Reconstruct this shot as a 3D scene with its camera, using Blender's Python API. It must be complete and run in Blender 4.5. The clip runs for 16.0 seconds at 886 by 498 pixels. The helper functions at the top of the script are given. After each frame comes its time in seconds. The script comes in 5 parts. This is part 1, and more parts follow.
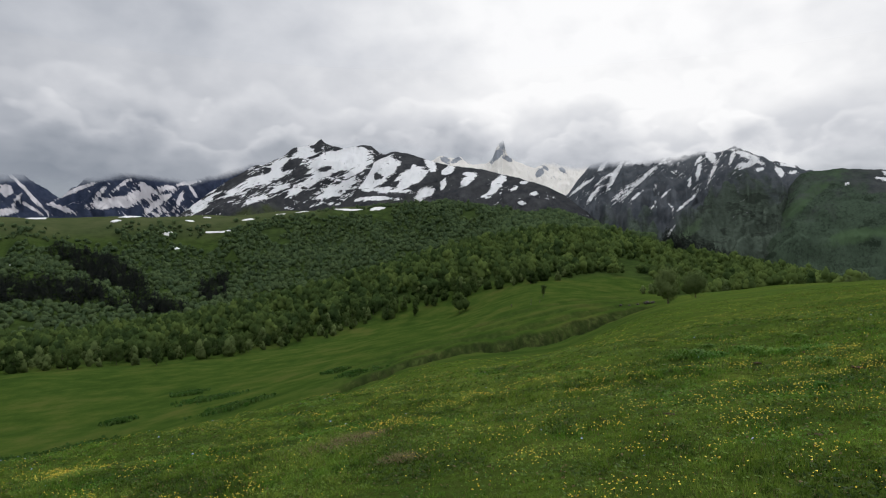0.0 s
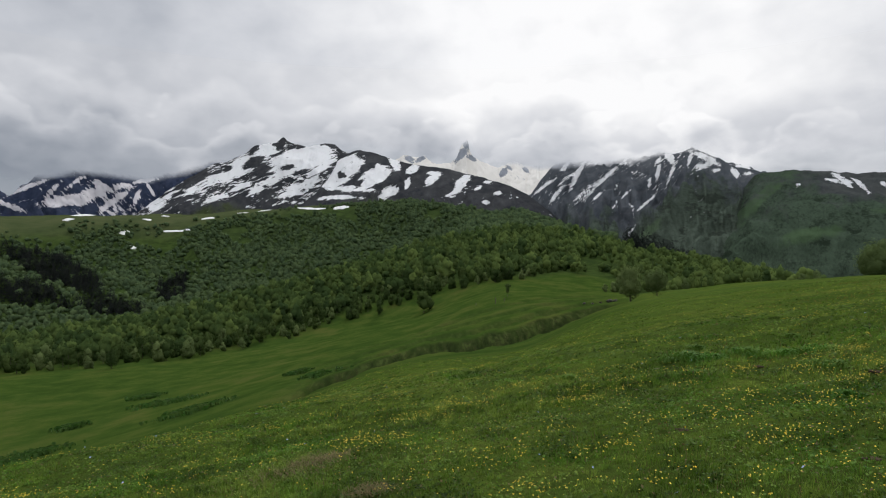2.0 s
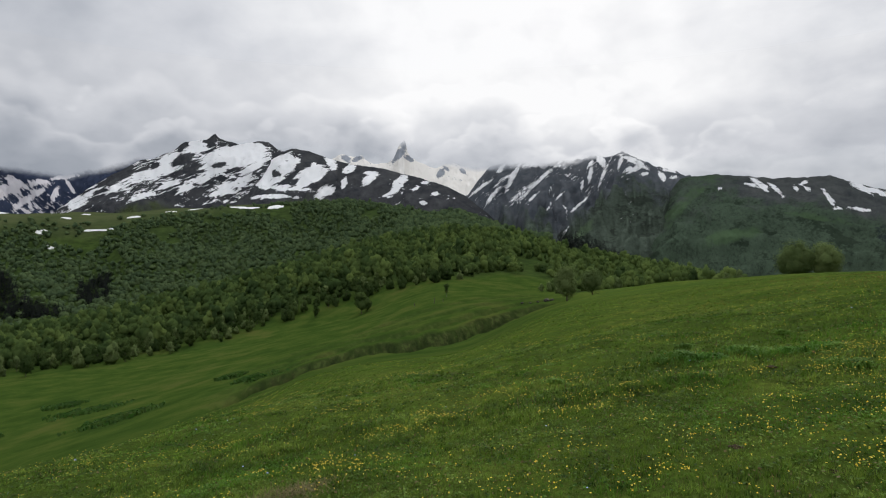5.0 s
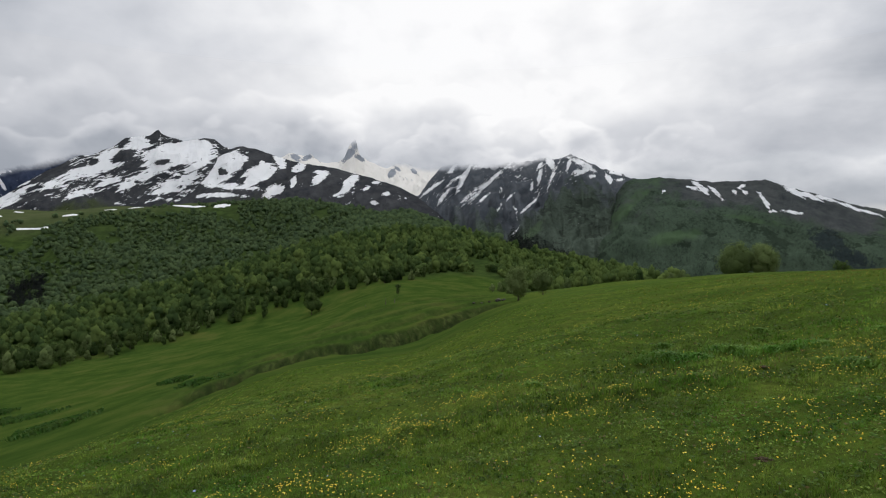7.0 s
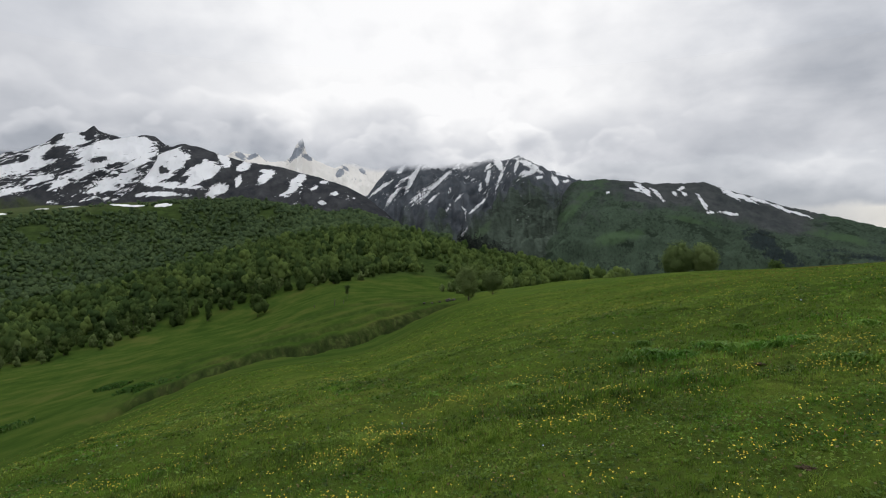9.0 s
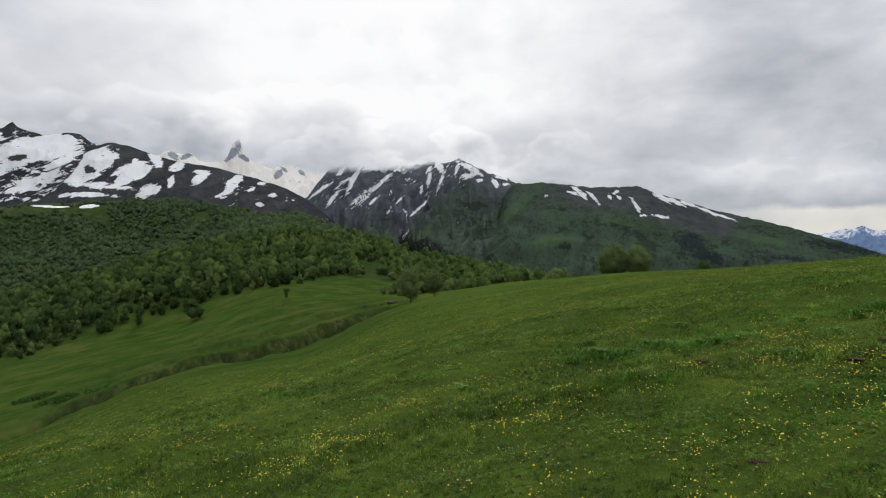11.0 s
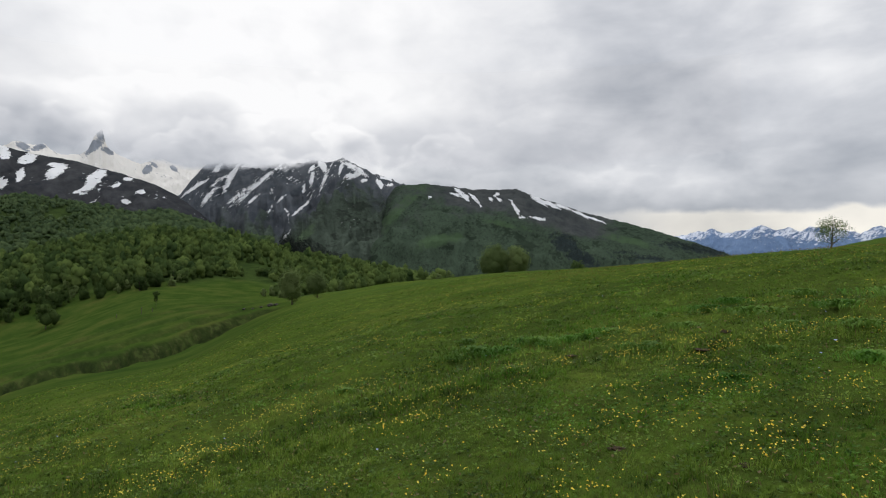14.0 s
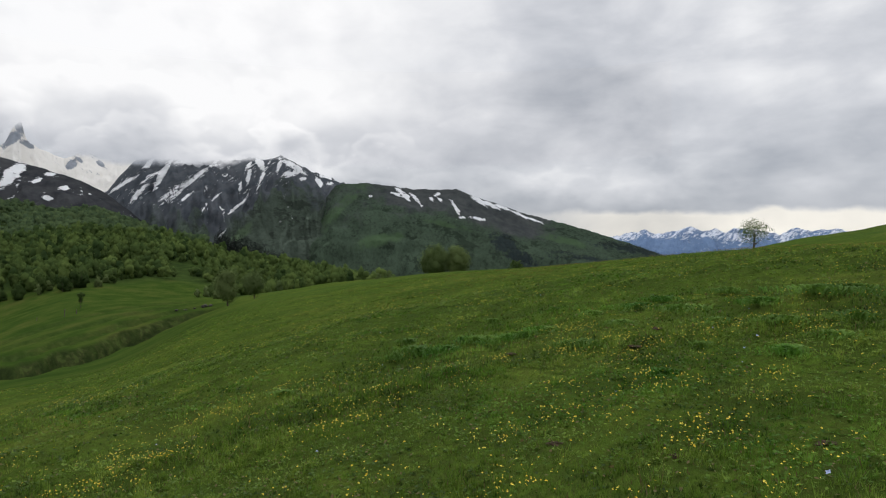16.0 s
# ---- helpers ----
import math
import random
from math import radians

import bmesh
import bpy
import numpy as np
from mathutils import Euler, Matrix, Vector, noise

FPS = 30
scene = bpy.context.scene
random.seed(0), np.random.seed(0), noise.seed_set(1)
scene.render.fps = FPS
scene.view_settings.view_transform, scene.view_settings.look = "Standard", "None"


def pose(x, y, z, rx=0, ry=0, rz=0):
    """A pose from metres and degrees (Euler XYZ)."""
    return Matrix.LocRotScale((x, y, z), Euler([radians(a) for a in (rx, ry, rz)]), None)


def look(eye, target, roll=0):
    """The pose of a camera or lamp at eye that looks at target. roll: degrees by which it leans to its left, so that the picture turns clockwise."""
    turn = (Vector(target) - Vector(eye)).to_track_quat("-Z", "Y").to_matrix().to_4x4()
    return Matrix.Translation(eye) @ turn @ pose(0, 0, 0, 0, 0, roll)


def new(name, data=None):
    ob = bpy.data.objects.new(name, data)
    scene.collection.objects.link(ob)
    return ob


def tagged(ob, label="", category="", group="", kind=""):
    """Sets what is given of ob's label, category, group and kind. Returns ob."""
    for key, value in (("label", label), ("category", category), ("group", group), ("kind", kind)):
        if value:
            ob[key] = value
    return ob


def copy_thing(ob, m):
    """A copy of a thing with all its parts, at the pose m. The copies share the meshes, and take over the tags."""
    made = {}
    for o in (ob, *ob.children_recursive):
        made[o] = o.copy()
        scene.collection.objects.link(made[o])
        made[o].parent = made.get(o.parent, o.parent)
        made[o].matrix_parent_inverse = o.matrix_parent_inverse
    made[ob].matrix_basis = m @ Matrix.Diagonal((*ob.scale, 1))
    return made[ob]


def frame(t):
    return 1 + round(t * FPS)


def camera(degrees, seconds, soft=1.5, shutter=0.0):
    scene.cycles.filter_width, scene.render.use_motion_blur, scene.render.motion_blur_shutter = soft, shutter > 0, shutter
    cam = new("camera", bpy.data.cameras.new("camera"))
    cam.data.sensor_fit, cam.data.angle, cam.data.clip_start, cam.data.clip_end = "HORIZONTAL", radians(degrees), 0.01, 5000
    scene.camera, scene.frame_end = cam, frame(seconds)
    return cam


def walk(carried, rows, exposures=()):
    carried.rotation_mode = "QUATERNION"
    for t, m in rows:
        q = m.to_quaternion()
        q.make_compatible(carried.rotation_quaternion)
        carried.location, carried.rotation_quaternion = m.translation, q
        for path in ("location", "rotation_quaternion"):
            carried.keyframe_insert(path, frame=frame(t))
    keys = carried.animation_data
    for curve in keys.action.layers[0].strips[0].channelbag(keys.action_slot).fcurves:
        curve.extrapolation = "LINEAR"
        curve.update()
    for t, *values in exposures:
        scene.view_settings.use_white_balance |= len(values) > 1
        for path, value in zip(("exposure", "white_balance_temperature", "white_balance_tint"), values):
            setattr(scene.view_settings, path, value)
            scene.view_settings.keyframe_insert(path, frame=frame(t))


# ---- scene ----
cam = camera(70.5, 16.0, soft=1.1)
PATH = [
    (0.0, pose(0.000, 0.000, 1.600, 90.00, -0.00, 0.00)),
    (0.5, pose(-0.018, 0.258, 1.582, 89.95, 0.03, -0.91)),
    (1.0, pose(-0.033, 0.521, 1.563, 89.96, 0.08, -1.76)),
    (1.5, pose(-0.064, 0.795, 1.541, 89.94, 0.02, -2.46)),
    (2.0, pose(-0.117, 1.079, 1.516, 89.93, 0.05, -3.26)),
    (2.5, pose(-0.199, 1.326, 1.488, 89.95, 0.05, -4.09)),
    (3.0, pose(-0.291, 1.543, 1.462, 89.94, -0.01, -4.96)),
    (3.5, pose(-0.388, 1.740, 1.435, 90.00, -0.00, -5.88)),
    (4.0, pose(-0.481, 1.959, 1.407, 89.98, -0.01, -6.92)),
    (6.5, pose(-0.722, 2.892, 1.302, 90.02, -0.07, -12.27)),
    (7.0, pose(-0.778, 3.105, 1.276, 90.01, -0.13, -13.47)),
    (7.5, pose(-0.825, 3.314, 1.252, 90.03, -0.06, -14.62)),
    (8.0, pose(-0.874, 3.511, 1.229, 90.05, -0.08, -15.75)),
    (8.5, pose(-0.937, 3.685, 1.205, 90.03, -0.06, -16.95)),
    (11.0, pose(-1.041, 3.965, 1.166, 90.26, 0.15, -23.50)),
    (11.5, pose(-1.035, 3.954, 1.168, 90.25, 0.15, -25.28)),
    (12.0, pose(-1.029, 3.947, 1.169, 90.28, 0.18, -27.07)),
    (12.5, pose(-1.018, 3.942, 1.171, 90.28, 0.20, -28.81)),
    (13.0, pose(-1.006, 3.941, 1.173, 90.29, 0.20, -30.56)),
    (13.5, pose(-1.001, 3.937, 1.174, 90.27, 0.21, -32.33)),
    (14.0, pose(-1.004, 3.931, 1.174, 90.28, 0.18, -34.04)),
    (14.5, pose(-1.007, 3.928, 1.174, 90.27, 0.18, -35.55)),
    (15.0, pose(-1.009, 3.929, 1.174, 90.26, 0.20, -37.09)),
    (15.5, pose(-1.010, 3.929, 1.174, 90.23, 0.10, -38.47)),
    (16.0, pose(-1.015, 3.927, 1.173, 90.24, 0.09, -39.46)),
]
walk(cam, PATH)

# ---- sky and light ----
EYE = Vector((-0.6, 2.4, 1.4))          # middle of the walk


def way(az, el):
    a, e = radians(az), radians(el)
    return Vector((math.sin(a) * math.cos(e), math.cos(a) * math.cos(e), math.sin(e)))


class Net:
    """Short hand for a node tree."""

    def __init__(self, tree):
        self.tree = tree
        tree.nodes.clear()

    def node(self, kind, **sockets):
        n = self.tree.nodes.new(kind)
        for k, v in sockets.items():
            self.plug(n, k, v)
        return n

    def plug(self, n, k, v):
        sock = n.inputs[int(k[1:])] if k[0] == "i" and k[1:].isdigit() else n.inputs[k.replace("_", " ")]
        if isinstance(v, bpy.types.NodeSocket):
            self.tree.links.new(v, sock)
        else:
            sock.default_value = v

    def math(self, op, a, b=0.0, clamp=False):
        n = self.node("ShaderNodeMath", i0=a, i1=b)
        n.operation, n.use_clamp = op, clamp
        return n.outputs[0]

    def dot(self, v, w):
        n = self.node("ShaderNodeVectorMath", i0=v, i1=w)
        n.operation = "DOT_PRODUCT"
        return n.outputs["Value"]

    def times(self, v, w):
        n = self.node("ShaderNodeVectorMath", i0=v, i1=w)
        n.operation = "MULTIPLY"
        return n.outputs[0]

    def noise(self, v, scale, detail=6.0, rough=0.55, twist=0.0):
        return self.node("ShaderNodeTexNoise", Vector=v, Scale=scale, Detail=detail, Roughness=rough, Distortion=twist).outputs["Fac"]

    def span(self, x, a, b, c=0.0, d=1.0, smooth=True):
        n = self.node("ShaderNodeMapRange", Value=x, From_Min=a, From_Max=b, To_Min=c, To_Max=d)
        n.interpolation_type = "SMOOTHSTEP" if smooth else "LINEAR"
        return n.outputs[0]

    def ramp(self, x, *stops):
        n = self.node("ShaderNodeValToRGB", Fac=x)
        els = n.color_ramp.elements
        while len(els) < len(stops):
            els.new(0.5)
        for e, (p, c) in zip(els, stops):
            e.position, e.color = p, (*c, 1)
        return n.outputs["Color"]

    def mix(self, f, a, b, how="MIX"):
        n = self.node("ShaderNodeMix")
        n.data_type, n.blend_type = "RGBA", how
        self.plug(n, "i0", f)
        for k, v in (("i6", a), ("i7", b)):
            self.plug(n, k, (*v, 1) if isinstance(v, tuple) and len(v) == 3 else v)
        return n.outputs[2]


def billow(net, d, scale, squash, shift):
    """Rounded heaps of cloud, 0 to 1."""
    p = net.node("ShaderNodeVectorMath", i0=net.times(d, (scale, scale, scale * squash)), i1=(shift, shift * 0.7, 0.0)).outputs[0]
    warp = net.node("ShaderNodeTexNoise", Vector=p, Scale=1.6, Detail=3.0, Roughness=0.55).outputs["Color"]
    p = net.mix(0.28, p, net.mix(1.0, p, warp, "ADD"))
    v = net.node("ShaderNodeTexVoronoi")
    v.feature, v.normalize = "SMOOTH_F1", False
    for key, value in (("Vector", p), ("Scale", 1.0), ("Detail", 2.2), ("Roughness", 0.45), ("Lacunarity", 2.3), ("Smoothness", 0.9)):
        net.plug(v, key, value)
    return net.math("SUBTRACT", 1.0, v.outputs["Distance"])


def cloud_colour(net, d):
    """Colour of the overcast in the direction d: a grey deck in layers, brightest where the sun stands behind it."""
    big = net.noise(net.times(d, (2.4, 2.4, 4.6)), 1.0, 2.0, 0.5, 0.2)
    mid = net.noise(net.times(d, (6.0, 6.0, 9.5)), 1.0, 5.0, 0.50, 0.15)
    fine = net.noise(net.times(d, (14.0, 14.0, 20.0)), 1.0, 5.0, 0.48, 0.2)
    streak = net.noise(net.times(d, (5.5, 5.5, 14.0)), 1.0, 5.0, 0.5, 0.25)
    heaps = billow(net, d, 5.0, 1.7, 3.0)
    up = net.node("ShaderNodeSeparateXYZ", Vector=d).outputs["Z"]

    def centred(x, share):
        return net.math("MULTIPLY", net.math("SUBTRACT", x, 0.5), share)

    def total(*terms):
        out = terms[0]
        for t in terms[1:]:
            out = net.math("ADD", out, t)
        return out

    def near(az, el, a, b):
        return net.span(net.dot(d, way(az, el)), a, b)

    glow = net.math("MULTIPLY", near(21, 22, 0.86, 1.0), net.span(up, 0.11, 0.25, 0.45, 1.0))
    left = near(-34, 16, 0.88, 0.995)
    right = net.math("MULTIPLY", near(66, 9, 0.80, 0.97), net.span(up, 0.05, 0.10))
    low = net.span(up, 0.24, 0.12)
    gap = net.math("MULTIPLY", net.span(total(up, centred(fine, 0.035)), 0.066, 0.054), near(66, 2, 0.93, 0.985))
    v = total(0.690, centred(big, 0.34), centred(mid, 0.36), centred(fine, 0.16))
    for part_of, share in ((glow, 0.27), (left, -0.09), (right, 0.03), (low, -0.12), (gap, 0.34), (net.math("MULTIPLY", right, net.math("SUBTRACT", streak, 0.5)), 0.58),
                           (net.math("MULTIPLY", net.span(up, 0.48, 0.20), net.math("SUBTRACT", heaps, 0.55)), 0.16)):
        v = net.math("ADD", v, net.math("MULTIPLY", part_of, share))
    # banks of cumulus, one behind the other, each with a pale crown and a grey foot
    for top, tall, scale, shift, head, foot_tone, where in ((0.262, 0.10, 7.0, 0.0, 0.09, -0.07, near(-6, 14, 0.76, 0.90)), (0.200, 0.11, 10.0, 5.0, 0.12, -0.13, near(-2, 10, 0.70, 0.86)),
                                                            (0.155, 0.08, 13.0, 9.0, 0.07, -0.08, near(34, 8, 0.80, 0.92))):
        h = total(up, net.math("MULTIPLY", net.math("SUBTRACT", 0.55, billow(net, d, scale, 1.5, shift)), tall), centred(mid, 0.10))
        bank = net.math("MULTIPLY", where, net.span(h, top + 0.012, top - 0.012))
        shade = net.span(h, top - 0.075, top, foot_tone, head, smooth=False)
        v = net.math("ADD", v, net.math("MULTIPLY", bank, shade))
    grey = net.ramp(v, (0.15, (0.24, 0.27, 0.32)), (0.45, (0.41, 0.435, 0.485)), (0.68, (0.655, 0.67, 0.71)), (0.92, (0.97, 0.97, 0.98)))
    grey = net.mix(net.math("MULTIPLY", gap, 0.8), grey, net.mix(1.0, grey, (1.0, 0.95, 0.84), "MULTIPLY"))
    # an overcast sky is brighter overhead than near the ground
    high = net.span(up, 0.42, 0.95, 1.0, 1.9)
    return net.mix(1.0, grey, net.node("ShaderNodeCombineXYZ", X=high, Y=high, Z=high).outputs[0], "MULTIPLY")


world = bpy.data.worlds.new("overcast_sky")
scene.world = world
world.use_nodes = True
net = Net(world.node_tree)
d = net.node("ShaderNodeTexCoord").outputs["Generated"]
sky = net.node("ShaderNodeTexSky")
sky.sky_type, sky.sun_disc, sky.sun_elevation, sky.sun_rotation = "NISHITA", False, radians(35), radians(22)
blue = net.node("ShaderNodeBackground", Color=sky.outputs[0], Strength=0.1)
deck = net.node("ShaderNodeBackground", Color=cloud_colour(net, d), Strength=1.0)
both = net.node("ShaderNodeMixShader", i0=0.96, i1=blue.outputs[0], i2=deck.outputs[0])
net.node("ShaderNodeOutputWorld", Surface=both.outputs[0])

sun = new("sun", bpy.data.lights.new("sun", "SUN"))
sun.data.energy, sun.data.angle, sun.data.color = 1.0, radians(25), (1.0, 0.97, 0.92)
sun.matrix_world = look(way(22, 42) * 100, (0, 0, 0))
scene.view_settings.exposure = 0.0


# ---- materials ----
def material(name):
    m = bpy.data.materials.new(name)
    m.use_nodes = True
    return m, Net(m.node_tree)


def finish(net, colour, rough=0.8, bump=None, depth=0.05, strength=0.6, through_light=0.0, spec=0.1):
    s = net.node("ShaderNodeBsdfPrincipled", Base_Color=colour, Roughness=rough)
    s.inputs["Specular IOR Level"].default_value = spec
    if bump is not None:
        b = net.node("ShaderNodeBump", Height=bump, Distance=depth, Strength=strength)
        net.plug(s, "Normal", b.outputs[0])
    out = s.outputs[0]
    if through_light:
        t = net.node("ShaderNodeBsdfTranslucent", Color=colour)
        out = net.node("ShaderNodeMixShader", i0=through_light, i1=out, i2=t.outputs[0]).outputs[0]
    net.node("ShaderNodeOutputMaterial", Surface=out)


def place(net):
    return net.node("ShaderNodeNewGeometry").outputs["Position"]


def island(net):
    return net.node("ShaderNodeNewGeometry").outputs["Random Per Island"]


def meadow_material():
    m, n = material("meadow_turf")
    p = place(n)
    wide = n.noise(p, 0.012, 5.0, 0.6)
    patch = n.noise(p, 0.11, 6.0, 0.6)
    tuft = n.noise(p, 1.1, 6.0, 0.65)
    c = n.ramp(patch, (0.36, (0.046, 0.086, 0.013)), (0.5, (0.076, 0.122, 0.018)), (0.64, (0.120, 0.150, 0.027)))
    c = n.mix(n.span(wide, 0.46, 0.62, 0.0, 0.5), c, (0.052, 0.112, 0.018))
    lush = n.math("MULTIPLY", n.span(n.noise(p, 0.028, 6.0, 0.62, 0.6), 0.54, 0.60), n.span(n.noise(p, 0.6, 5.0, 0.6), 0.40, 0.55))
    c = n.mix(n.math("MULTIPLY", lush, 0.7), c, (0.030, 0.085, 0.022))
    c = n.mix(n.span(tuft, 0.40, 0.62, 0.75, 0.0), c, (0.044, 0.074, 0.014))
    # brown thatch, with the shade between the blades painted in as fine mottling
    thatch_shade = n.span(n.noise(p, 11.0, 5.0, 0.7), 0.46, 0.54)
    c = n.mix(n.math("MULTIPLY", thatch_shade, 0.4), c, (0.046, 0.050, 0.015))
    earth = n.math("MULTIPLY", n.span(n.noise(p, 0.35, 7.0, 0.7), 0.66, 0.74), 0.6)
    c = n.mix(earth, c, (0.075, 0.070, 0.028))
    z = n.node("ShaderNodeSeparateXYZ", Vector=p).outputs["Z"]
    # khaki high pasture, with distance haze greyed into its colour
    alpine = n.ramp(n.noise(p, 0.02, 7.0, 0.65), (0.35, (0.046, 0.062, 0.028)), (0.65, (0.078, 0.088, 0.042)))
    c = n.mix(n.span(n.math("ADD", z, n.math("MULTIPLY", patch, 20.0)), 14.0, 36.0, 0.0, 0.9), c, alpine)
    def attr(key):
        a = n.node("ShaderNodeAttribute")
        a.attribute_name = key
        return a.outputs["Fac"]

    lush_grass = n.ramp(n.math("ADD", n.math("MULTIPLY", patch, 0.5), n.math("MULTIPLY", n.noise(p, 0.03, 5.0, 0.6, 0.5), 0.5)), (0.38, (0.024, 0.048, 0.010)), (0.48, (0.034, 0.062, 0.012)), (0.54, (0.044, 0.070, 0.014)), (0.62, (0.066, 0.080, 0.020)))
    c = n.mix(n.math("MULTIPLY", attr("damp"), 0.85), c, lush_grass)
    # wood floor: undergrowth, darkened in the colour for the shade of the trees
    floor_shade = n.ramp(n.noise(p, 0.08, 6.0, 0.65), (0.40, (0.022, 0.038, 0.012)), (0.60, (0.044, 0.070, 0.019)))
    c = n.mix(n.math("MULTIPLY", attr("wooded"), 0.9), c, floor_shade)
    # banks: eroded turf, with the shade of their steep ribbed faces painted in
    worn_shade = n.math("MULTIPLY", attr("bank"), n.span(n.noise(p, 0.5, 6.0, 0.65), 0.22, 0.40))
    c = n.mix(n.math("MULTIPLY", worn_shade, 0.95), c, n.ramp(n.noise(n.times(p, (0.60, 0.12, 0.5)), 1.0, 5.0, 0.62, 0.3), (0.40, (0.017, 0.024, 0.009)), (0.48, (0.027, 0.040, 0.012)), (0.53, (0.032, 0.037, 0.014)), (0.60, (0.048, 0.066, 0.019))))
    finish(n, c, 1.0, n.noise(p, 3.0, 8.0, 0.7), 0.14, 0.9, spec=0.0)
    return m


def blade_material(name, dark, mid, light, dry=(0.15, 0.12, 0.05), dry_at=0.93):
    """Grass: every tussock has its tone, every blade its own shade of it."""
    m, n = material(name)
    p, r = place(n), island(n)
    a = n.node("ShaderNodeAttribute")
    a.attribute_name = "tone"
    patch = n.span(n.noise(p, 0.9, 5.0, 0.62), 0.34, 0.66)
    x = n.math("ADD", n.math("ADD", 0.06, n.math("MULTIPLY", a.outputs["Fac"], 0.34)), n.math("ADD", n.math("MULTIPLY", r, 0.20), n.math("MULTIPLY", patch, 0.38)))
    c = n.ramp(x, (0.25, dark), (0.55, mid), (0.95, light))
    lush = n.span(n.noise(p, 0.42, 5.0, 0.62, 0.4), 0.49, 0.60, 0.0, 0.8)
    c = n.mix(lush, c, n.mix(1.0, c, (0.68, 0.96, 0.72), "MULTIPLY"))
    ripe = n.span(n.noise(p, 0.16, 6.0, 0.65, 0.4), 0.52, 0.66, 0.0, 0.4)
    c = n.mix(ripe, c, n.mix(1.0, c, (1.45, 1.10, 0.90), "MULTIPLY"))
    c = n.mix(n.span(r, dry_at, dry_at + 0.02), c, dry)
    finish(n, c, 0.6, through_light=0.35, spec=0.12)
    return m


def leaf_material(name, dark, mid, light, single=True):
    """Leaves; each tree has its own tone, from the object (single) or from the mesh where many stand in one."""
    m, n = material(name)
    if single:
        r = n.node("ShaderNodeObjectInfo").outputs["Random"]
    else:
        a = n.node("ShaderNodeAttribute")
        a.attribute_name = "tone"
        r = a.outputs["Fac"]
    i = island(n)
    patch = n.noise(place(n), 0.02, 3.0, 0.6)
    x = n.math("ADD", n.math("ADD", 0.06, n.math("MULTIPLY", r, 0.46)), n.math("ADD", n.math("MULTIPLY", i, 0.28), n.math("MULTIPLY", patch, 0.30)))
    c = n.ramp(x, (0.25, dark), (0.55, mid), (0.92, light))
    finish(n, c, 0.7, through_light=0.38, spec=0.0)
    return m


def bark_material(name, dark, light):
    m, n = material(name)
    p = place(n)
    c = n.ramp(n.noise(n.times(p, (1, 1, 0.25)), 9.0, 6.0, 0.65), (0.35, dark), (0.65, light))
    finish(n, c, 0.9, n.noise(p, 14.0), 0.02)
    return m


def plain_material(name, a, b, scale=6.0, rough=0.8):
    m, n = material(name)
    p = place(n)
    finish(n, n.ramp(n.noise(p, scale, 7.0, 0.65), (0.35, a), (0.65, b)), rough, n.noise(p, scale * 4), 0.5 / scale)
    return m


